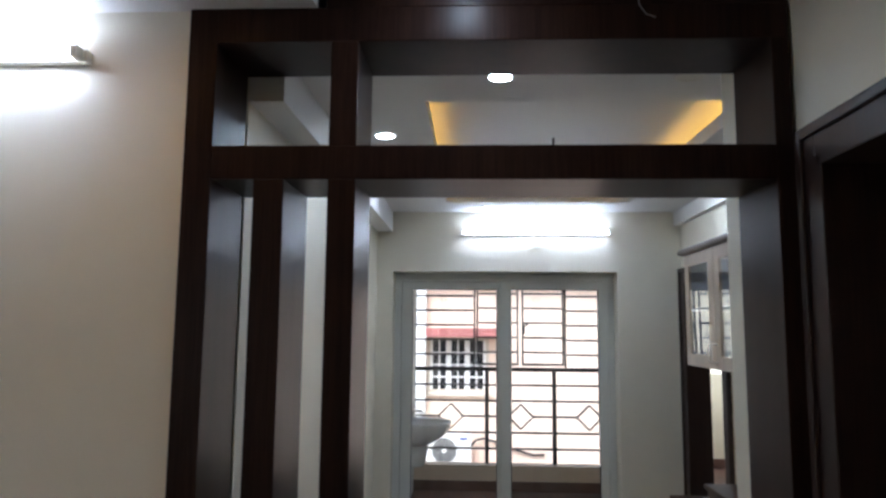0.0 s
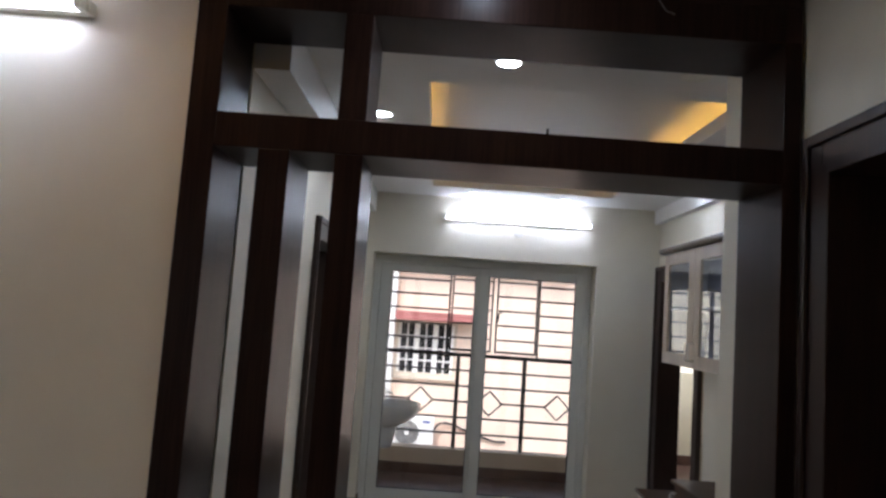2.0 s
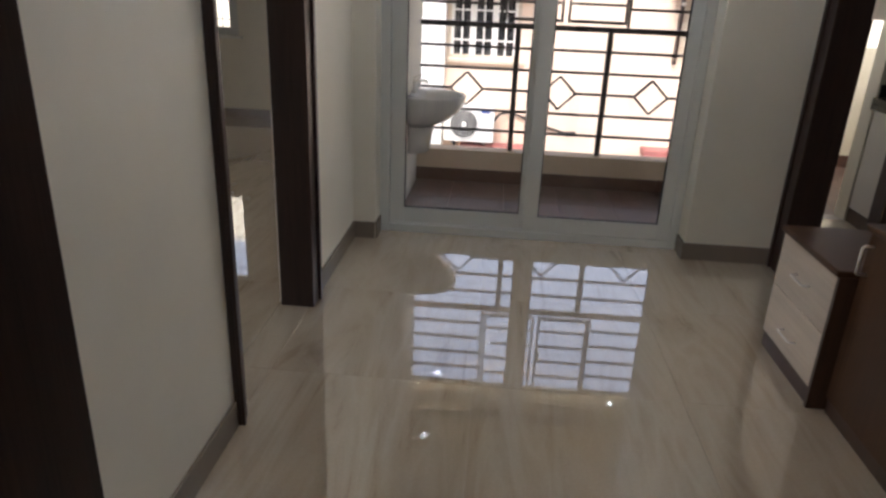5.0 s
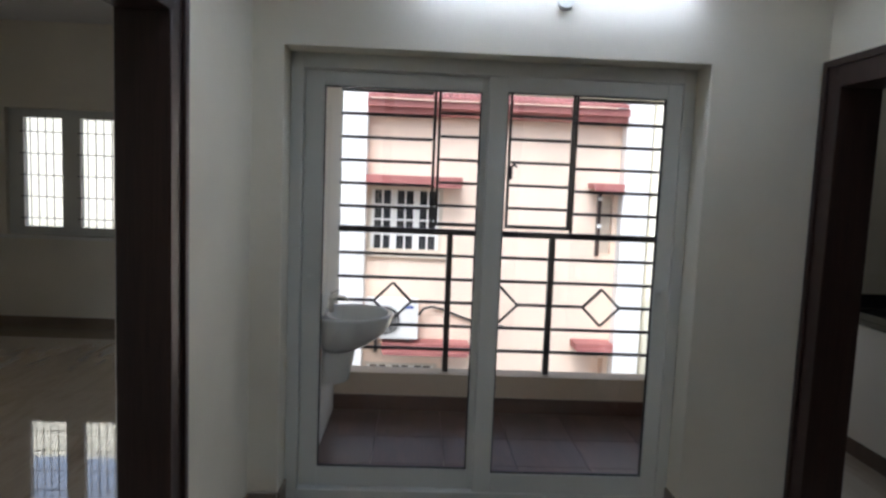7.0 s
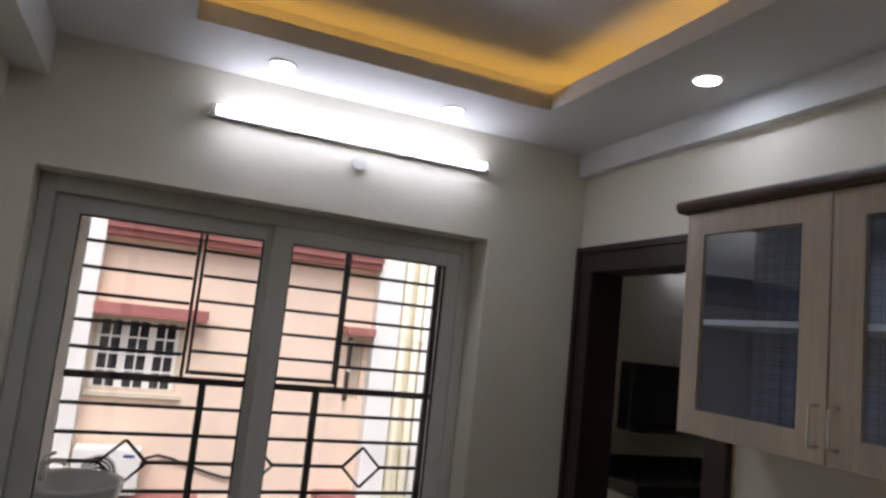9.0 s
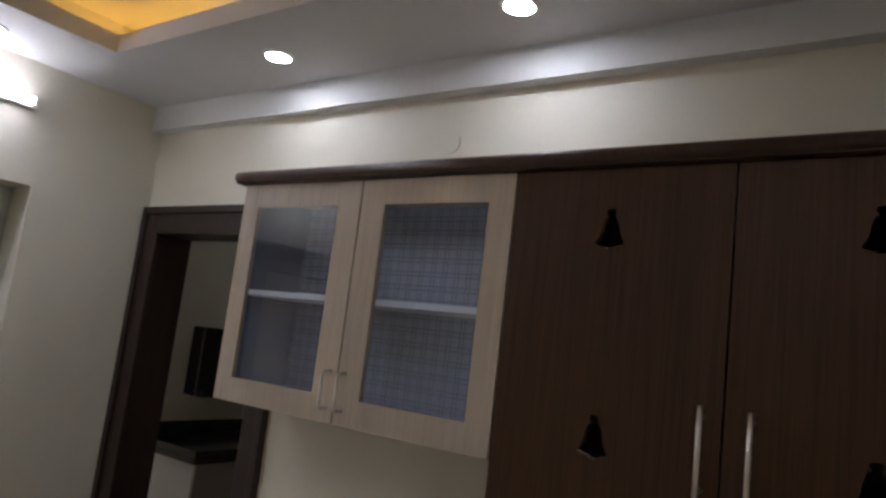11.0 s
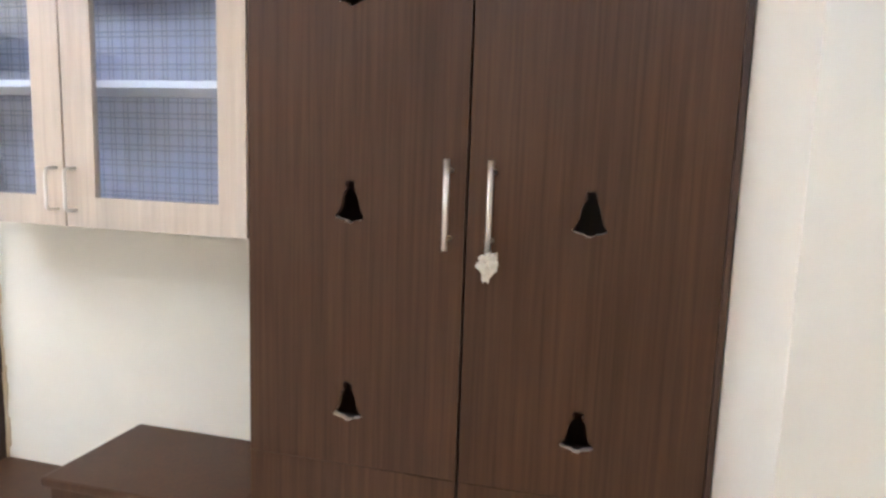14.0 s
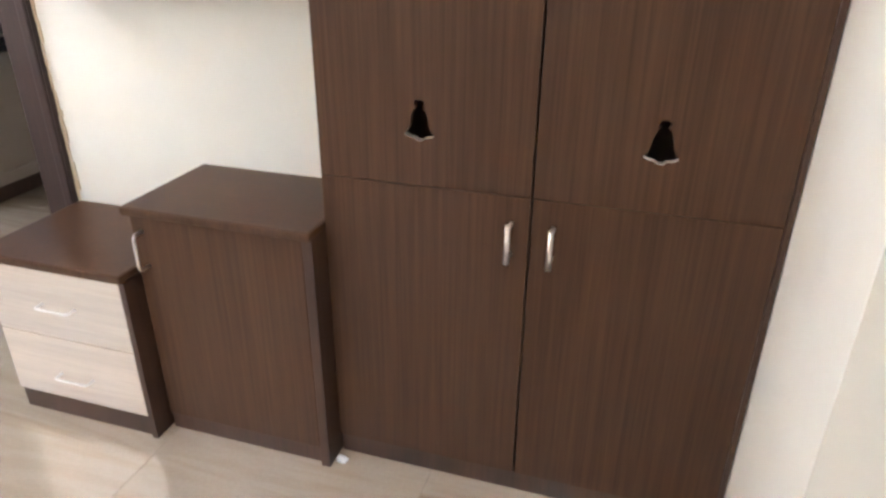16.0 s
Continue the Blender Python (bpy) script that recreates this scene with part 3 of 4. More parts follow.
def pull(parent, x, p0, p1, out=0.05, r=0.0055, flat=False):
    """A bow handle standing off a front at x, between two (y, z) places."""
    (y0, z0), (y1, z1) = p0, p1
    if flat:
        d = Vector((0, y1 - y0, z1 - z0)).normalized()
        bm = tube_path([(x - out, y0, z0), (x - out, y1, z1)], r, 12)
        for k in (0.12, 0.88):
            y, z = y0 + (y1 - y0) * k, z0 + (z1 - z0) * k
            tube_path([(x, y, z), (x - out, y, z)], r * 0.8, 10, bm)
    else:
        c = 0.3 * out
        dy, dz = (c if y1 > y0 else -c if y1 < y0 else 0), (c if z1 > z0 else -c if z1 < z0 else 0)
        bm = tube_path([(x, y0, z0), (x - out + c, y0, z0), (x - out + 0.3 * c, y0 + 0.3 * dy, z0 + 0.3 * dz), (x - out, y0 + dy, z0 + dz),
                        (x - out, y1 - dy, z1 - dz), (x - out + 0.3 * c, y1 - 0.3 * dy, z1 - 0.3 * dz), (x - out + c, y1, z1), (x, y1, z1)], r, 10)
    return part("handle", bm, M_CHROME, parent, "polished steel bow handle")


wd = thing("wardrobe", (2.15, 3.15, 0), "tall walnut laminate wardrobe with bell-shaped air holes, doors shut", "wardrobe")
w0, w1 = 2.648, 3.676
for lo, hi in (((WX + 0.02, w0, 0.07), (RX - 0.002, w0 + 0.018, 2.09)), ((WX + 0.02, w1 - 0.018, 0.07), (RX - 0.002, w1, 2.09)), ((WX + 0.02, 3.157, 0.07), (RX - 0.012, 3.175, 2.07))):
    part("side_panel", box(lo, hi), M_EDGE, wd)
part("back_panel", box((RX - 0.010, w0 + 0.018, 0.07), (RX - 0.002, w1 - 0.018, 2.09)), M_EDGE, wd)
for z in (0.07, 0.86, 2.072):
    for ya, yb in ((w0 + 0.018, 3.157), (3.175, w1 - 0.018)):
        part("shelf", box((WX + 0.02, ya, z), (RX - 0.012, yb, z + 0.018)), M_EDGE, wd)
part("plinth", box((WX + 0.012, w0, 0), (RX - 0.002, w1, 0.066), 0.002), M_EDGE, wd)
part("side_strip", box((WX - 0.004, 2.634, 0), (WX + 0.03, w0 - 0.001, 2.09), 0.002), M_EDGE, wd)
for ya, yb, hy, by in ((3.164, w1, 3.197, 3.425), (w0, 3.158, 3.105, 2.905)):
    d = part("door", slab_x(WX, 0.018, rect(ya, yb, 0.8725, 2.090), [bell(by, 1.947), bell(by, 1.484), bell(by, 1.025)]), M_WALNUT, wd)
    d.data.materials.append(M_PALE)
    pull(d, WX, (hy, 1.396), (hy, 1.585), 0.040, 0.006, True)
    d = part("door", slab_x(WX, 0.018, rect(ya, yb, 0.072, 0.871)), M_WALNUT, wd)
    pull(d, WX, (hy + (0.008 if by > 3 else 0.004), 0.722), (hy + (0.008 if by > 3 else 0.004), 0.818), 0.040, 0.0062, True)

cr = thing("cornice_board", (2.14, 3.68, 2.092), "long dark walnut moulded cornice board along the cupboard tops", "cornice")
bm = box((1.993, 2.634, 2.092), (RX - 0.002, 4.737, 2.108), 0.004)
tube_path([(2.000, 2.634, 2.113), (2.000, 4.733, 2.113)], 0.019, 14, bm)
box((2.003, 2.634, 2.108), (RX - 0.002, 4.727, 2.130), 0.004, bm)
part("moulding", bm, M_EDGE, cr)

tissue = thing("tied_tissue", (1.97, 3.10, 1.38), "crumpled cream tissue tied round a wardrobe handle", "tissue")
bm = bmesh.new()
bmesh.ops.create_icosphere(bm, subdivisions=4, radius=1)
for v in bm.verts:
    p = v.co.copy()
    k = 1 + 0.5 * noise.noise(p * 2.1 + Vector((3, 1, 7))) + 0.4 * noise.noise(p * 4.3) + 0.2 * noise.noise(p * 9.1)
    tail = max(0, -p.z - 0.2)
    v.co = Vector((1.972 + 0.018 * p.x * k * (1 - 0.55 * tail), 3.102 + 0.020 * p.y * k * (1 - 0.75 * tail), 1.376 + 0.020 * p.z * k - 0.020 * tail))
part("wad", bm, M_CLOTH, tissue)

# ---- glazed wall cupboard ----
cp = thing("wall_cupboard", (2.15, 4.18, 1.376), "pale wood-look wall cupboard with two glass doors and a plaid lining", "cupboard")
c0, c1, z0, z1 = 3.68, 4.712, 1.385, 2.090
part("body", boxes([((WX + 0.02, c0, z0), (RX - 0.002, c0 + 0.018, z1)), ((WX + 0.02, c1 - 0.018, z0), (RX - 0.002, c1, z1)),
                    ((WX + 0.02, c0 + 0.018, z0), (RX - 0.01, c1 - 0.018, z0 + 0.018)), ((WX + 0.02, c0 + 0.018, z1 - 0.018), (RX - 0.01, c1 - 0.018, z1))]), M_PALE, cp)
part("back_panel", box((RX - 0.01, c0 + 0.019, z0 + 0.001), (RX - 0.002, c1 - 0.019, z1 - 0.001)), M_PLAID, cp, "blue-grey plaid laminate lining")
for ya in (c0 + 0.0185, c1 - 0.0215):
    part("side_lining", box((WX + 0.022, ya, z0 + 0.019), (RX - 0.011, ya + 0.003, z1 - 0.019)), M_LINING, cp)
part("shelf", box((WX + 0.015, c0 + 0.024, 1.727), (RX - 0.012, c1 - 0.024, 1.745), 0.002), M_SHELF, cp)
for ya, yb, ga, gb, hy in ((c0 + 0.002, 4.187, 3.755, 4.100, 4.158), (4.193, c1, 4.280, 4.640, 4.214)):
    d = part("door", slab_x(WX, 0.018, rect(ya, yb, z0, z1), [rect(ga, gb, 1.460, 2.016)]), M_PALE, cp)
    bm = box((WX + 0.007, ga - 0.004, 1.456), (WX + 0.011, gb + 0.004, 2.020))
    for v in bm.verts:      # the panes lean out a little at the top
        v.co.x -= 0.007 * (v.co.z - 1.738)
    g = part("pane", bm, M_CUPGLASS, d, "faintly blue clear glass pane")
    g.visible_shadow = False
    pull(d, WX, (hy, 1.427), (hy, 1.530), 0.035, 0.0045)

# ---- low cabinet and drawers ----
cb = thing("base_cabinet", (2.12, 3.95, 0), "low walnut laminate cabinet with one shut door", "cabinet")
part("body", boxes([((1.972, 3.682, 0.06), (RX - 0.002, 4.218, 0.722))], 0.002), M_EDGE, cb)
part("plinth", box((1.966, 3.682, 0), (RX - 0.002, 4.218, 0.06)), M_EDGE, cb)
part("stile", box((1.950, 3.680, 0.0), (1.972, 3.708, 0.722), 0.002), M_EDGE, cb)
d = part("door", box((1.955, 3.711, 0.062), (1.972, 4.216, 0.716), 0.003), M_WALNUT, cb)
pull(d, 1.955, (4.184, 0.572), (4.184, 0.676), 0.035, 0.0046)
part("top", box((1.936, 3.678, 0.722), (RX - 0.002, 4.230, 0.747), 0.008), M_WALNUT, cb)

dr = thing("drawer_unit", (2.12, 4.48, 0), "low drawer unit with pale fronts and walnut top", "drawer unit")
part("body", boxes([((1.918, 4.25, 0.075), (RX - 0.002, 4.735, 0.537)), ((1.900, 4.231, 0.0), (RX - 0.002, 4.249, 0.537))], 0.001), M_EDGE, dr)
part("plinth", box((1.912, 4.25, 0), (RX - 0.002, 4.735, 0.072)), M_EDGE, dr)
for za, zb, zh in ((0.305, 0.532, 0.418), (0.078, 0.301, 0.172)):
    d = part("drawer", box((1.902, 4.252, za), (1.918, 4.735, zb), 0.003), M_PALE_H, dr)
    pull(d, 1.902, (4.426, zh), (4.542, zh), 0.03, 0.0042)
part("top", box((1.888, 4.232, 0.537), (RX - 0.002, 4.745, 0.562), 0.007), M_WALNUT, dr)

random.seed(5)
bm = bmesh.new()
zz = 0.0
while zz < 1.98:
    step = random.uniform(0.02, 0.07)
    wdt = random.uniform(0.004, 0.013) + (0.006 if 0.55 < zz < 0.85 else 0)
    box((RX - random.uniform(0.003, 0.007), 4.752 - wdt, zz), (RX, 4.752, zz + step), 0.001, bm, 1)
    zz += step
filler = structure("trim_filler", bm, painted("yellowed_filler", (0.62, 0.50, 0.31), 0.9, 0.2, 0.6), "ragged yellowed filler along the kitchen door frame", "trim")
chip = thing("packing_scrap", (1.985, 3.665, 0), "small torn scrap of white packing at the cabinet foot", "scrap")
bm = bmesh.new()
bmesh.ops.create_icosphere(bm, subdivisions=3, radius=1)
for v in bm.verts:
    k = 1 + 0.5 * noise.noise(v.co * 1.9 + Vector((1, 5, 2)))
    v.co = Vector((1.985 + 0.012 * v.co.x * k, 3.658 + 0.016 * v.co.y * k, max(0.0005, 0.007 + 0.010 * v.co.z * k)))
part("wad", bm, M_SHELF, chip)

# ---- bedroom window ----
wn1 = thing("window_1", (-2.7, 9.3, 0.87), "white sliding window with inner iron bars, bright daylight behind", "window", kind="structure")
part("frame", boxes([((-3.268, 9.30, 0.872), (-3.13, 9.37, 2.038)), ((-2.24, 9.30, 0.872), (-2.132, 9.37, 2.038)), ((-3.13, 9.30, 1.96), (-2.24, 9.37, 2.038)), ((-3.13, 9.30, 0.872), (-2.24, 9.37, 0.95)),
                     ((-2.78, 9.30, 0.95), (-2.61, 9.37, 1.96))], 0.004), M_UPVC, wn1)
part("sill", box((-3.31, 9.20, 0.84), (-2.09, 9.30, 0.87), 0.004), M_WHITE_OUT, wn1)
for ga, gb in ((-3.13, -2.78), (-2.61, -2.24)):
    g = part("pane", box((ga, 9.332, 0.95), (gb, 9.338, 1.96)), M_GLASS, wn1)
    g.visible_shadow = False
for ga, gb in ((-3.13, -2.78), (-2.61, -2.24)):
    for k in range(1, 5):
        x = ga + (gb - ga) * k / 5
        part("bar", tube_path([(x, 9.29, 0.94), (x, 9.29, 1.97)], 0.0045, 6), M_IRON, wn1)
    for k in range(5):
        z = 1.03 + k * 0.2
        part("bar", tube_path([(ga - 0.02, 9.283, z), (gb + 0.02, 9.283, z)], 0.0045, 6), M_IRON, wn1)

# ---- kitchen ----
kc = None
for i, (xa, xb) in enumerate(((3.18, 3.575), (3.58, 3.975), (3.98, 4.375), (4.38, 4.775))):
    k = thing("kitchen_cabinet", ((xa + xb) / 2, 6.4, 0), "white laminate kitchen base cabinet under the granite counter", "cabinet", "kitchen cabinets")
    part("body", box((xa, 6.26, 0.10), (xb, 6.745, 0.82)), M_KITCHEN, k)
    part("plinth", box((xa, 6.30, 0), (xb, 6.745, 0.10)), M_EDGE, k)
    part("door_rim", boxes([((xa + 0.003, 6.242, 0.105), (xa + 0.065, 6.26, 0.815)), ((xb - 0.065, 6.242, 0.105), (xb - 0.003, 6.26, 0.815)),
                              ((xa + 0.065, 6.242, 0.105), (xb - 0.065, 6.26, 0.17)), ((xa + 0.065, 6.242, 0.75), (xb - 0.065, 6.26, 0.815))], 0.002), M_TAUPE, k)
    part("door_panel", box((xa + 0.065, 6.25, 0.17), (xb - 0.065, 6.26, 0.75)), M_TAUPE, k)
ct = thing("kitchen_counter", (3.6, 6.4, 0.82), "polished black granite kitchen counter slab", "counter")
part("slab", boxes([((3.15, 6.215, 0.822), (4.798, 6.748, 0.862)), ((3.15, 6.215, 0.785), (4.798, 6.238, 0.821)), ((3.15, 6.239, 0.785), (3.176, 6.748, 0.821))], 0.004), M_GRANITE, ct)
part("upstand", box((3.18, 6.728, 0.864), (4.798, 6.748, 0.95), 0.003), M_GRANITE, ct)
hd = thing("kitchen_hood", (3.75, 6.6, 1.08), "dark cooker hood panel on the kitchen wall", "cooker hood")
part("body", box((3.38, 6.62, 1.12), (4.12, 6.748, 1.565), 0.01), M_GRANITE, hd)
part("lip", box((3.38, 6.55, 1.12), (4.12, 6.62, 1.16), 0.008), M_GRANITE, hd)

# ---- balcony ----
pr = thing("parapet", (1.1, 7.28, -0.05), "low plastered balcony parapet kerb with dark skirting", "parapet", kind="structure")
part("kerb", box((0.037, 7.25, -0.05), (2.26, 7.41, 0.232), 0.006), M_PARAPET, pr)
part("skirting", box((0.037, 7.238, -0.02), (2.26, 7.25, 0.080)), M_BALTILE, pr)

GY = 7.33
structure("beam_balcony", box((-0.12, GY + 0.02, 2.14), (2.255, GY + 0.33, 2.72), 0.006), M_CREAM_OUT, "cream-painted lintel beam over the balcony grille", "beam")
gr = thing("balcony_grille", (1.13, GY, 0.232), "black iron balcony grille with diamond motifs and window leaves", "grille")


def bar(x0, za, x1, zb, w=0.010, parent=None, dy=0.0, name="bar"):
    a, b = sorted((x0, x1)), sorted((za, zb))
    if x0 == x1:
        bm = box((x0 - w, GY - w + dy, b[0]), (x0 + w, GY + w + dy, b[1]), 0.002)
    else:
        bm = box((a[0], GY - w + dy, za - w), (a[1], GY + w + dy, za + w), 0.002)
    return part(name, bm, M_IRON, parent or gr)


L0, L1 = 0.087, 2.225
bar(L0 - 0.05, 1.185, L1 + 0.025, 1.185, 0.020, name="rail")
bar(L0 - 0.05, 2.30, L1 + 0.025, 2.30, 0.017, name="rail")
bar(L1, 0.232, L1, 2.30, 0.018, name="post")
for x in (0.778, 1.468):
    bar(x, 0.232, x, 1.173, 0.020, name="post")
for x in (0.648, 1.587):
    bar(x, 1.207, x, 2.283, 0.010, name="post")
pitch = 0.151
for k in (1, 2, 3, 4, 5, 6):
    z = 1.185 + pitch * k
    bar(L0 - 0.05, z, 0.634, z, 0.010)
    bar(1.601, z, L1, z, 0.010)
for k in (1, 2, 4, 5):
    bar(L0 - 0.05, 1.185 - 0.16 * k, L1, 1.185 - 0.16 * k, 0.010)
zc, hw = 0.707, 0.126
for xc, lo, hi in ((0.408, L0 - 0.05, 0.761), (1.125, 0.795, 1.451), (1.822, 1.485, L1)):
    bar(lo, zc, xc - hw, zc, 0.010)
    bar(xc + hw, zc, hi, zc, 0.010)
    bm = bmesh.new()
    pts = [(xc + hw, GY - 0.012, zc), (xc, GY - 0.012, zc + hw), (xc - hw, GY - 0.012, zc), (xc, GY - 0.012, zc - hw)]
    for a, b in zip(pts, pts[1:] + pts[:1]):
        tube_path([a, b], 0.011, 4, bm)
    part("diamond", bm, M_IRON, gr)
for xa, xb in ((0.678, 1.094), (1.146, 1.561)):
    leaf = part("leaf_frame", boxes([((xa - 0.009, GY - 0.03, 1.225), (xa + 0.009, GY - 0.008, 2.26)), ((xb - 0.009, GY - 0.03, 1.225), (xb + 0.009, GY - 0.008, 2.26)),
                                     ((xa + 0.012, GY - 0.03, 1.225), (xb - 0.012, GY - 0.008, 1.249)), ((xa + 0.012, GY - 0.03, 2.236), (xb - 0.012, GY - 0.008, 2.26))], 0.002), M_IRON, gr)
    for k in range(1, 7):
        bar(xa + 0.012, 1.21 + pitch * k, xb - 0.012, 1.21 + pitch * k, 0.0095, leaf, -0.019)
bm = box((1.150, GY - 0.05, 1.55), (1.170, GY - 0.03, 1.63), 0.004)
tube_path([(1.160, GY - 0.04, 1.63), (1.180, GY - 0.055, 1.65), (1.195, GY - 0.06, 1.63)], 0.008, 8, bm)
part("latch", bm, M_IRON, gr)

# wash basin on its half pedestal
bs = thing("wash_basin", (0.12, 6.80, 0.30), "white ceramic wall-hung wash basin with half pedestal on the balcony", "wash basin")


def lofted(sections, close_top=False, close_bottom=True):
    """A skin over rings of points, lowest first."""
    bm = bmesh.new()
    rings = [[bm.verts.new(p) for p in s] for s in sections]
    for a, b in zip(rings, rings[1:]):
        for k in range(len(a)):
            f = bm.faces.new((a[k], a[(k + 1) % len(a)], b[(k + 1) % len(a)], b[k]))
            f.smooth = True
    if close_bottom:
        bm.faces.new(rings[0])
    if close_top:
        bm.faces.new(rings[-1])
    return bm


def oval(cx, cy, rx, ry, z, n=32, back=0.037):
    return [(max(back, cx + rx * math.cos(k * math.tau / n)), cy + ry * math.sin(k * math.tau / n), z) for k in range(n)]


BY = 6.80
part("bowl", lofted([oval(0.10, BY, 0.10, 0.11, 0.500), oval(0.13, BY, 0.17, 0.18, 0.545), oval(0.155, BY, 0.23, 0.235, 0.610), oval(0.168, BY, 0.255, 0.262, 0.670), oval(0.17, BY, 0.264, 0.272, 0.715),
                     oval(0.17, BY, 0.262, 0.270, 0.725), oval(0.17, BY, 0.250, 0.258, 0.728), oval(0.215, BY, 0.185, 0.225, 0.720, back=0.05), oval(0.215, BY, 0.165, 0.20, 0.650, back=0.06), oval(0.215, BY, 0.11, 0.13, 0.570, back=0.07), oval(0.215, BY, 0.02, 0.02, 0.560)], True), M_CERAMIC, bs)
part("drain", disc((0.215, BY, 0.564), (0, 0, 1), 0.022, 0.006, 20), M_CHROME, bs, "chrome drain ring")
part("half_pedestal", lofted([oval(0.03, BY, 0.135, 0.09, 0.305), oval(0.035, BY, 0.145, 0.095, 0.32), oval(0.045, BY, 0.155, 0.10, 0.42), oval(0.06, BY, 0.16, 0.11, 0.53)], True), M_CERAMIC, bs)
bm = tube_path([(0.065, BY, 0.722), (0.065, BY, 0.810)], 0.016, 14)
tube_path([(0.065, BY, 0.790), (0.10, BY, 0.815), (0.14, BY, 0.812), (0.16, BY, 0.795)], 0.010, 12, bm)
tap = part("tap", bm, M_CHROME, bs, "chrome tap")
part("lever", tube_path([(0.065, BY, 0.810), (0.065, BY, 0.835), (0.11, BY, 0.855)], 0.008, 10), M_CHROME, tap)

# ---- house across the gap ----
FY = 12.3
nh = thing("neighbour_house", (1.6, FY, -3.2), "peach-stuccoed neighbouring house with red canopies and tiled eaves", "house")


def facade(x0, x1, z0, z1, holes):
    """Wall strips around the window holes (x0, x1, z0, z1), side by side."""
    rows, x = [], x0
    for hx0, hx1, hz in holes:
        rows.append(((x, FY, z0), (hx0, FY + 0.25, z1)))
        low = z0
        for a, b in hz:
            rows.append(((hx0, FY, low), (hx1, FY + 0.25, a)))
            low = b
        rows.append(((hx0, FY, low), (hx1, FY + 0.25, z1)))
        x = hx1
    rows.append(((x, FY, z0), (x1, FY + 0.25, z1)))
    return boxes(rows)


wall = part("wall", facade(-0.18, 3.34, -3.2, 2.45, [(-0.17, 0.88, [(-2.2, -1.05), (0.52, 1.44)]), (3.08, 3.27, [(-1.7, -0.9), (0.60, 1.43)])]), M_STUCCO, nh)
part("pillar", box((-0.70, FY - 0.22, -3.2), (-0.18, FY + 0.3, 3.1), 0.01), M_WHITE_OUT, nh)
part("pillar", box((3.34, FY - 0.22, -3.2), (3.70, FY + 0.3, 3.1), 0.01), M_WHITE_OUT, nh)
part("side_wall", box((3.70, FY - 0.05, -3.2), (9.0, FY + 0.3, 3.1)), M_CREAM_OUT, nh)
part("side_wall", box((-9.0, FY - 0.05, -3.2), (-0.70, FY + 0.3, 3.1)), M_CREAM_OUT, nh)
part("back_wall", box((-9.0, FY + 3.0, -3.2), (9.0, FY + 3.2, 3.1)), M_STUCCO, nh)
for a, b, z, zb in ((-0.178, 1.125, 1.45, 1.60), (2.90, 3.335, 1.49, 1.60), (0.10, 1.31, -0.86, -0.69), (2.78, 3.31, -0.75, -0.62)):
    c = bmesh.new()
    box((a, FY - 0.32, z + 0.03), (b, FY, zb), 0.01, c)
    box((a + 0.02, FY - 0.36, z), (b - 0.02, FY - 0.30, z + 0.06), 0.01, c)
    part("canopy", c, M_RED, nh, "red-painted concrete canopy")
eave = part("eave", boxes([((-0.178, FY - 0.26, 2.42), (3.338, FY + 0.2, 2.50)), ((-0.178, FY - 0.34, 2.50), (3.338, FY + 0.2, 2.60))], 0.01), M_RED, nh, "red-painted eave band")
roof = bmesh.new()
for k in range(38):
    x = -0.13 + k * 0.0915
    for r in range(2):
        y = FY - 0.40 + r * 0.22
        z = 2.62 + r * 0.06
        seg = [(x + 0.046 * math.cos(a), 0.03 * math.sin(a)) for a in [math.pi * i / 6 for i in range(7)]]
        lo = [roof.verts.new((px, y, z + pz)) for px, pz in seg]
        hi = [roof.verts.new((px, y + 0.26, z + 0.065 + pz)) for px, pz in seg]
        fl = [roof.verts.new((px, y, z - 0.015)) for px in (seg[-1][0], seg[0][0])]
        for i in range(6):
            roof.faces.new((lo[i], lo[i + 1], hi[i + 1], hi[i]))
        roof.faces.new((*lo, *fl))
tagged(part("roof_tiles", roof, M_RED, nh, "rows of small curved red roof tiles"), kind="stuff")
M_PANE = mat("dark_pane", (0.03, 0.032, 0.035), 0.1)


M_TAN = painted("beige_timber_paint", (0.62, 0.54, 0.42), 0.6, 0.08, 0.2)


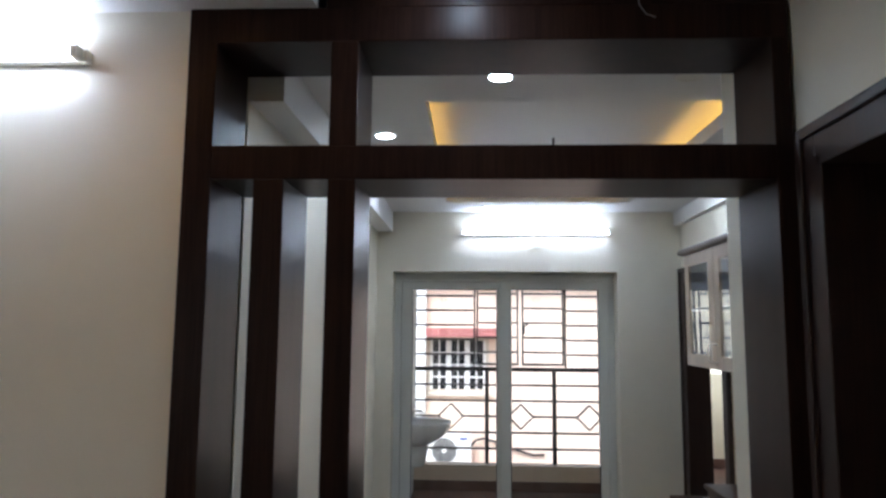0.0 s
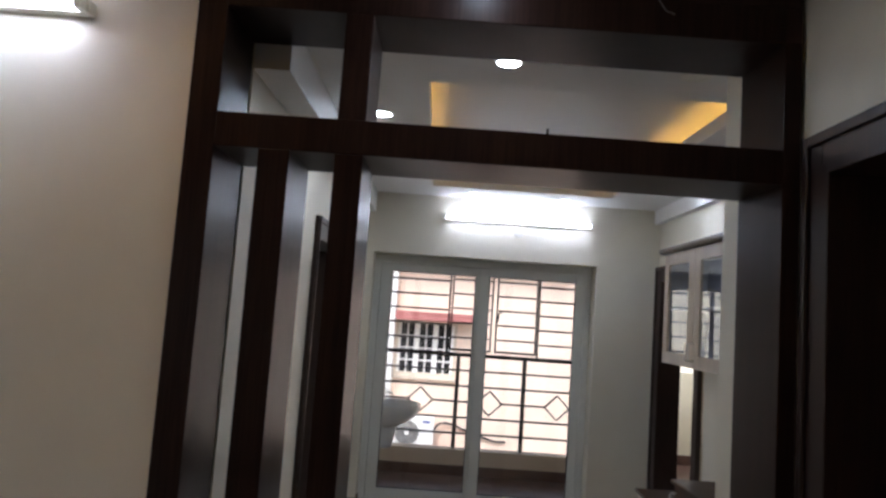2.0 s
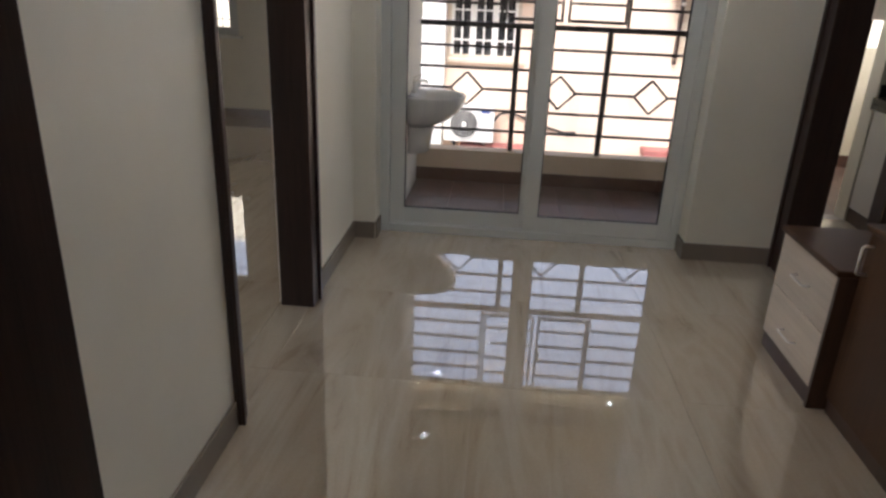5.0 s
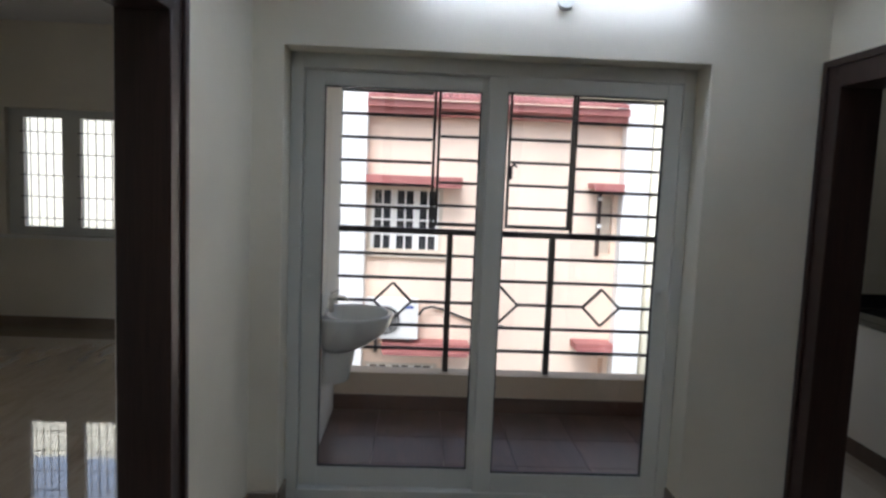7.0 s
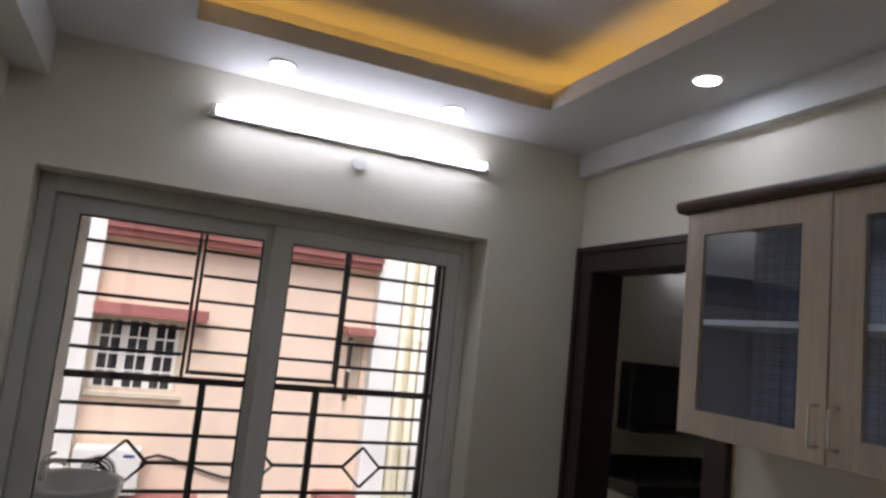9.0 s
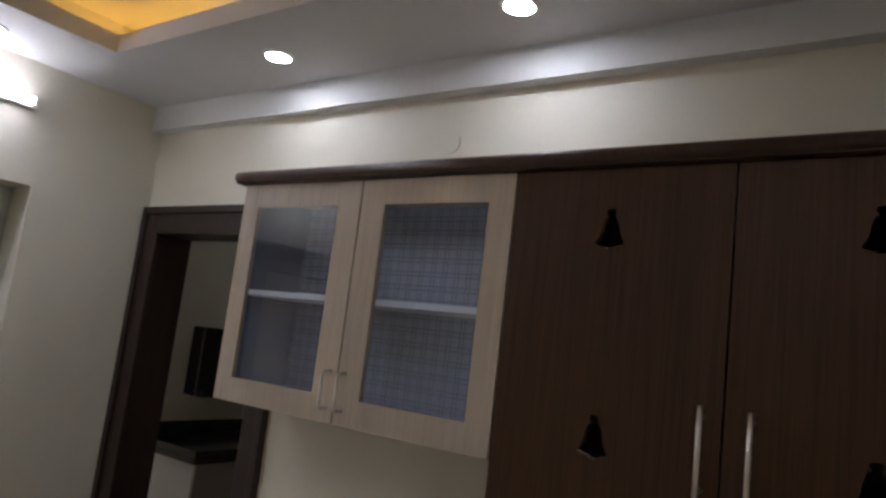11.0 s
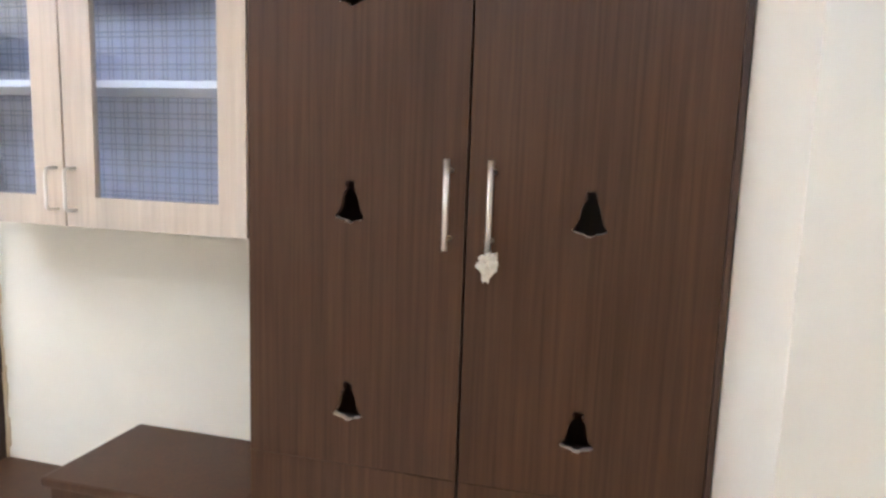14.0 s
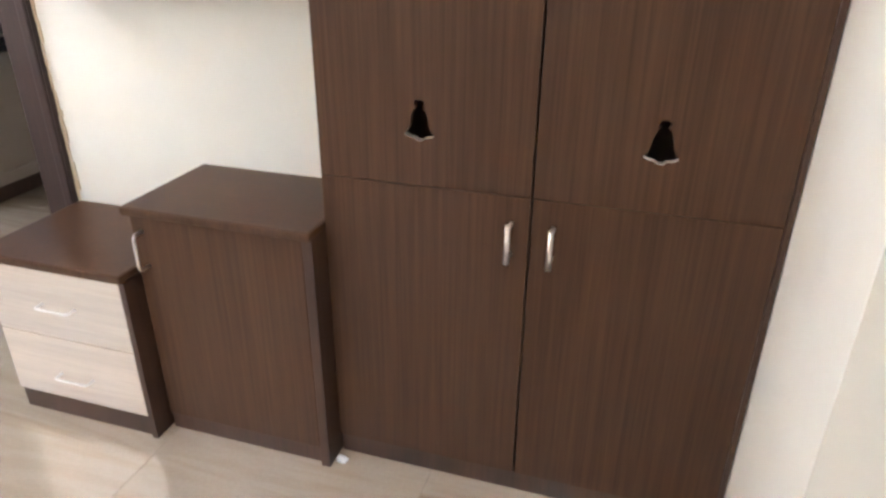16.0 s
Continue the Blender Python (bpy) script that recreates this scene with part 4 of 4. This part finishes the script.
def far_window(x0, x1, z0, z1, lights):
    w = part("window", boxes([((x0, FY + 0.03, z0), (x0 + 0.05, FY + 0.11, z1)), ((x1 - 0.05, FY + 0.03, z0), (x1, FY + 0.11, z1)), ((x0 + 0.05, FY + 0.03, z0), (x1 - 0.05, FY + 0.11, z0 + 0.05)), ((x0 + 0.05, FY + 0.03, z1 - 0.05), (x1 - 0.05, FY + 0.11, z1))]), M_TAN, nh, "beige-framed window with white glazing bars")
    step = (x1 - x0 - 0.1) / lights
    for i in range(lights):
        a = x0 + 0.05 + i * step
        part("leaf", boxes([((a, FY + 0.04, z0 + 0.05), (a + 0.045, FY + 0.08, z1 - 0.05)), ((a + step - 0.045, FY + 0.04, z0 + 0.05), (a + step, FY + 0.08, z1 - 0.05)),
                            ((a + step / 2 - 0.012, FY + 0.04, z0 + 0.05), (a + step / 2 + 0.012, FY + 0.08, z1 - 0.05))]
                           + [((a + 0.045, FY + 0.045, z0 + 0.05 + (z1 - z0 - 0.1) * k / 4 - 0.012), (a + step - 0.045, FY + 0.075, z0 + 0.05 + (z1 - z0 - 0.1) * k / 4 + 0.012)) for k in (1, 2, 3)]), M_WHITE_OUT, w)
        part("pane", box((a + 0.045, FY + 0.085, z0 + 0.05), (a + step - 0.045, FY + 0.092, z1 - 0.05)), M_PANE, w)


far_window(-0.17, 0.88, 0.52, 1.44, 3)
part("niche_back", box((3.08, FY + 0.08, 0.60), (3.27, FY + 0.12, 1.43)), M_TAN, nh)
shutter = part("shutter", box((3.045, FY - 0.10, 0.58), (3.085, FY + 0.03, 1.45), 0.004), M_FRAME, nh, "open dark brown shutter edge")
for z in (0.98, 1.36):
    part("hinge", box((3.035, FY - 0.11, z), (3.095, FY - 0.095, z + 0.05), 0.003), M_WHITE_OUT, shutter)
far_window(-0.17, 0.88, -2.2, -1.05, 3)
part("sill", box((-0.175, FY - 0.06, 0.46), (0.95, FY + 0.03, 0.515), 0.008), M_TAN, nh)
for x, m in ((3.80, M_CREAM_OUT), (4.0, M_CREAM_OUT), (4.14, M_WHITE_OUT)):
    bm = tube_path([(x, FY - 0.13, -3.2), (x, FY - 0.13, 3.0)], 0.055, 14)
    for z in (-1.5, 0.0, 1.5):
        disc((x, FY - 0.13, z), (0, 0, 1), 0.068, 0.07, 16, bm)
    part("drain_pipe", bm, m, nh)

ac = thing("air_conditioner", (0.22, FY - 0.2, -0.64), "white outdoor air conditioner unit with round fan grille", "air conditioner")
part("casing", box((-0.14, FY - 0.36, -0.63), (0.59, FY - 0.06, -0.10), 0.02), M_WHITE_OUT, ac)
part("fan_grille", disc((0.15, FY - 0.365, -0.37), (0, 1, 0), 0.20, 0.02, 36), M_BLACK, ac, "dark round fan opening")
for k in range(5):
    r = 0.04 + 0.038 * k
    part("grille_ring", tube_path([(0.15 + r * math.cos(a), FY - 0.38, -0.37 + r * math.sin(a)) for a in [math.tau * i / 24 for i in range(25)]], 0.005, 5), M_WHITE_OUT, ac)
part("hub", disc((0.15, FY - 0.385, -0.37), (0, 1, 0), 0.035, 0.012, 20), M_WHITE_OUT, ac)
part("badge", box((0.40, FY - 0.364, -0.20), (0.52, FY - 0.36, -0.165)), mat("blue_badge", (0.04, 0.08, 0.3), 0.4), ac, "small blue badge")
for x in (0.0, 0.45):
    part("bracket", boxes([((x - 0.02, FY - 0.36, -0.66), (x + 0.02, FY, -0.632)), ((x - 0.02, FY - 0.03, -0.9), (x + 0.02, FY, -0.66))]), M_IRON, ac)
cable = thing("cable", (1.0, FY - 0.05, -0.5), "black cable looping along the neighbouring wall", "cable")
part("strand", tube_path([(0.59, FY - 0.2, -0.32), (0.66, FY - 0.12, -0.24), (0.78, FY - 0.05, -0.22), (0.95, FY - 0.04, -0.26), (1.15, FY - 0.04, -0.34), (1.4, FY - 0.04, -0.42), (1.62, FY - 0.04, -0.48), (1.8, FY - 0.03, -0.47)], 0.018, 8), M_BLACK, cable)

# the house and what hangs on it stand farther off, across a lane
LANE, GROW = Vector((0.47, 2.97, 1.63)), 1.204
for ob in (nh, ac, cable):
    ob.location = LANE + GROW * (ob.location - LANE)
    ob.scale = (GROW, GROW, GROW)

structure("ground", box((-60, -60, -4.4), (60, 60, -4.18)), M_GROUND, "bare concrete ground of the yard far below", "ground")

# ---- floors: laid tile by tile ----


def tile_mesh(name, w, d, thick, material, bevel=0.0005):
    bm = box((-w / 2, -d / 2, -thick), (w / 2, d / 2, 0), bevel, None, 1)
    me = bpy.data.meshes.new(name)
    bm.to_mesh(me)
    bm.free()
    me.materials.append(material)
    return me


def lay(parent, x0, x1, y0, y1, size, joint, z, material, shift=(0, 0)):
    made = {}
    nx0, nx1 = math.floor((x0 - shift[0]) / size), math.ceil((x1 - shift[0]) / size)
    ny0, ny1 = math.floor((y0 - shift[1]) / size), math.ceil((y1 - shift[1]) / size)
    for i in range(nx0, nx1):
        for j in range(ny0, ny1):
            a, b = max(x0, shift[0] + i * size), min(x1, shift[0] + (i + 1) * size)
            c, d = max(y0, shift[1] + j * size), min(y1, shift[1] + (j + 1) * size)
            w, e = b - a - joint, d - c - joint
            if w < 0.01 or e < 0.01:
                continue
            key = (round(w, 4), round(e, 4))
            if key not in made:
                made[key] = tile_mesh("tile", w, e, 0.009, material)
            ob = new("tile", made[key])
            ob.location = ((a + b) / 2, (c + d) / 2, z)
            ob.parent = parent


fl = structure("floor", boxes([((-3.7, -2.55, -0.15), (4.95, 5.98, -0.0095)), ((-3.7, 5.98, -0.15), (-0.31, 9.45, -0.0095)), ((2.45, 5.98, -0.15), (4.95, 6.9, -0.0095))]),
               M_GROUT, "polished beige vein-patterned tile floor", "floor")
lay(fl, -3.4, 1.58, -2.4, 2.47, 0.8, 0.0008, 0.0, M_TILE, (-0.16, 0.2))
lay(fl, -0.305, 2.44, 2.47, 5.96, 0.8, 0.0008, 0.0, M_TILE, (-0.16, 0.2))
lay(fl, -3.45, -0.307, 2.47, 9.25, 0.8, 0.0008, 0.0, M_TILE, (-0.31, 0.2))
lay(fl, 2.442, 4.8, 3.05, 6.75, 0.8, 0.0008, 0.0, M_TILE, (2.44, 0.2))
lay(fl, 1.58, 3.3, -2.4, 2.13, 0.8, 0.0008, 0.0, M_TILE, (1.6, 0.2))
bf = structure("floor_balcony", boxes([((-0.31, 5.98, -0.15), (2.45, 7.41, -0.03))]), M_GROUT, "dark brown wood-look balcony floor tiles", "floor")
lay(bf, 0.037, 2.26, 5.98, 7.25, 0.40, 0.003, -0.02, M_BALTILE, (-0.05, 5.98))
uf = structure("floor_utility", boxes([((2.62, 6.9, -0.15), (4.8, 8.0, -0.03)), ((2.88, 8.0, -0.15), (4.8, 8.60, -0.03))]), M_GROUT, "dark brown tiles of the utility balcony floor", "floor")
lay(uf, 2.88, 4.8, 6.9, 8.588, 0.40, 0.003, -0.02, M_BALTILE, (2.88, 6.9))
lay(uf, 2.62, 2.88, 6.9, 8.0, 0.40, 0.003, -0.02, M_BALTILE, (2.48, 6.9))
structure("baseboard_utility", box((2.88, 8.588, -0.02), (4.8, 8.60, 0.09)), M_BALTILE, "dark brown tile skirting of the utility balcony", "skirting")
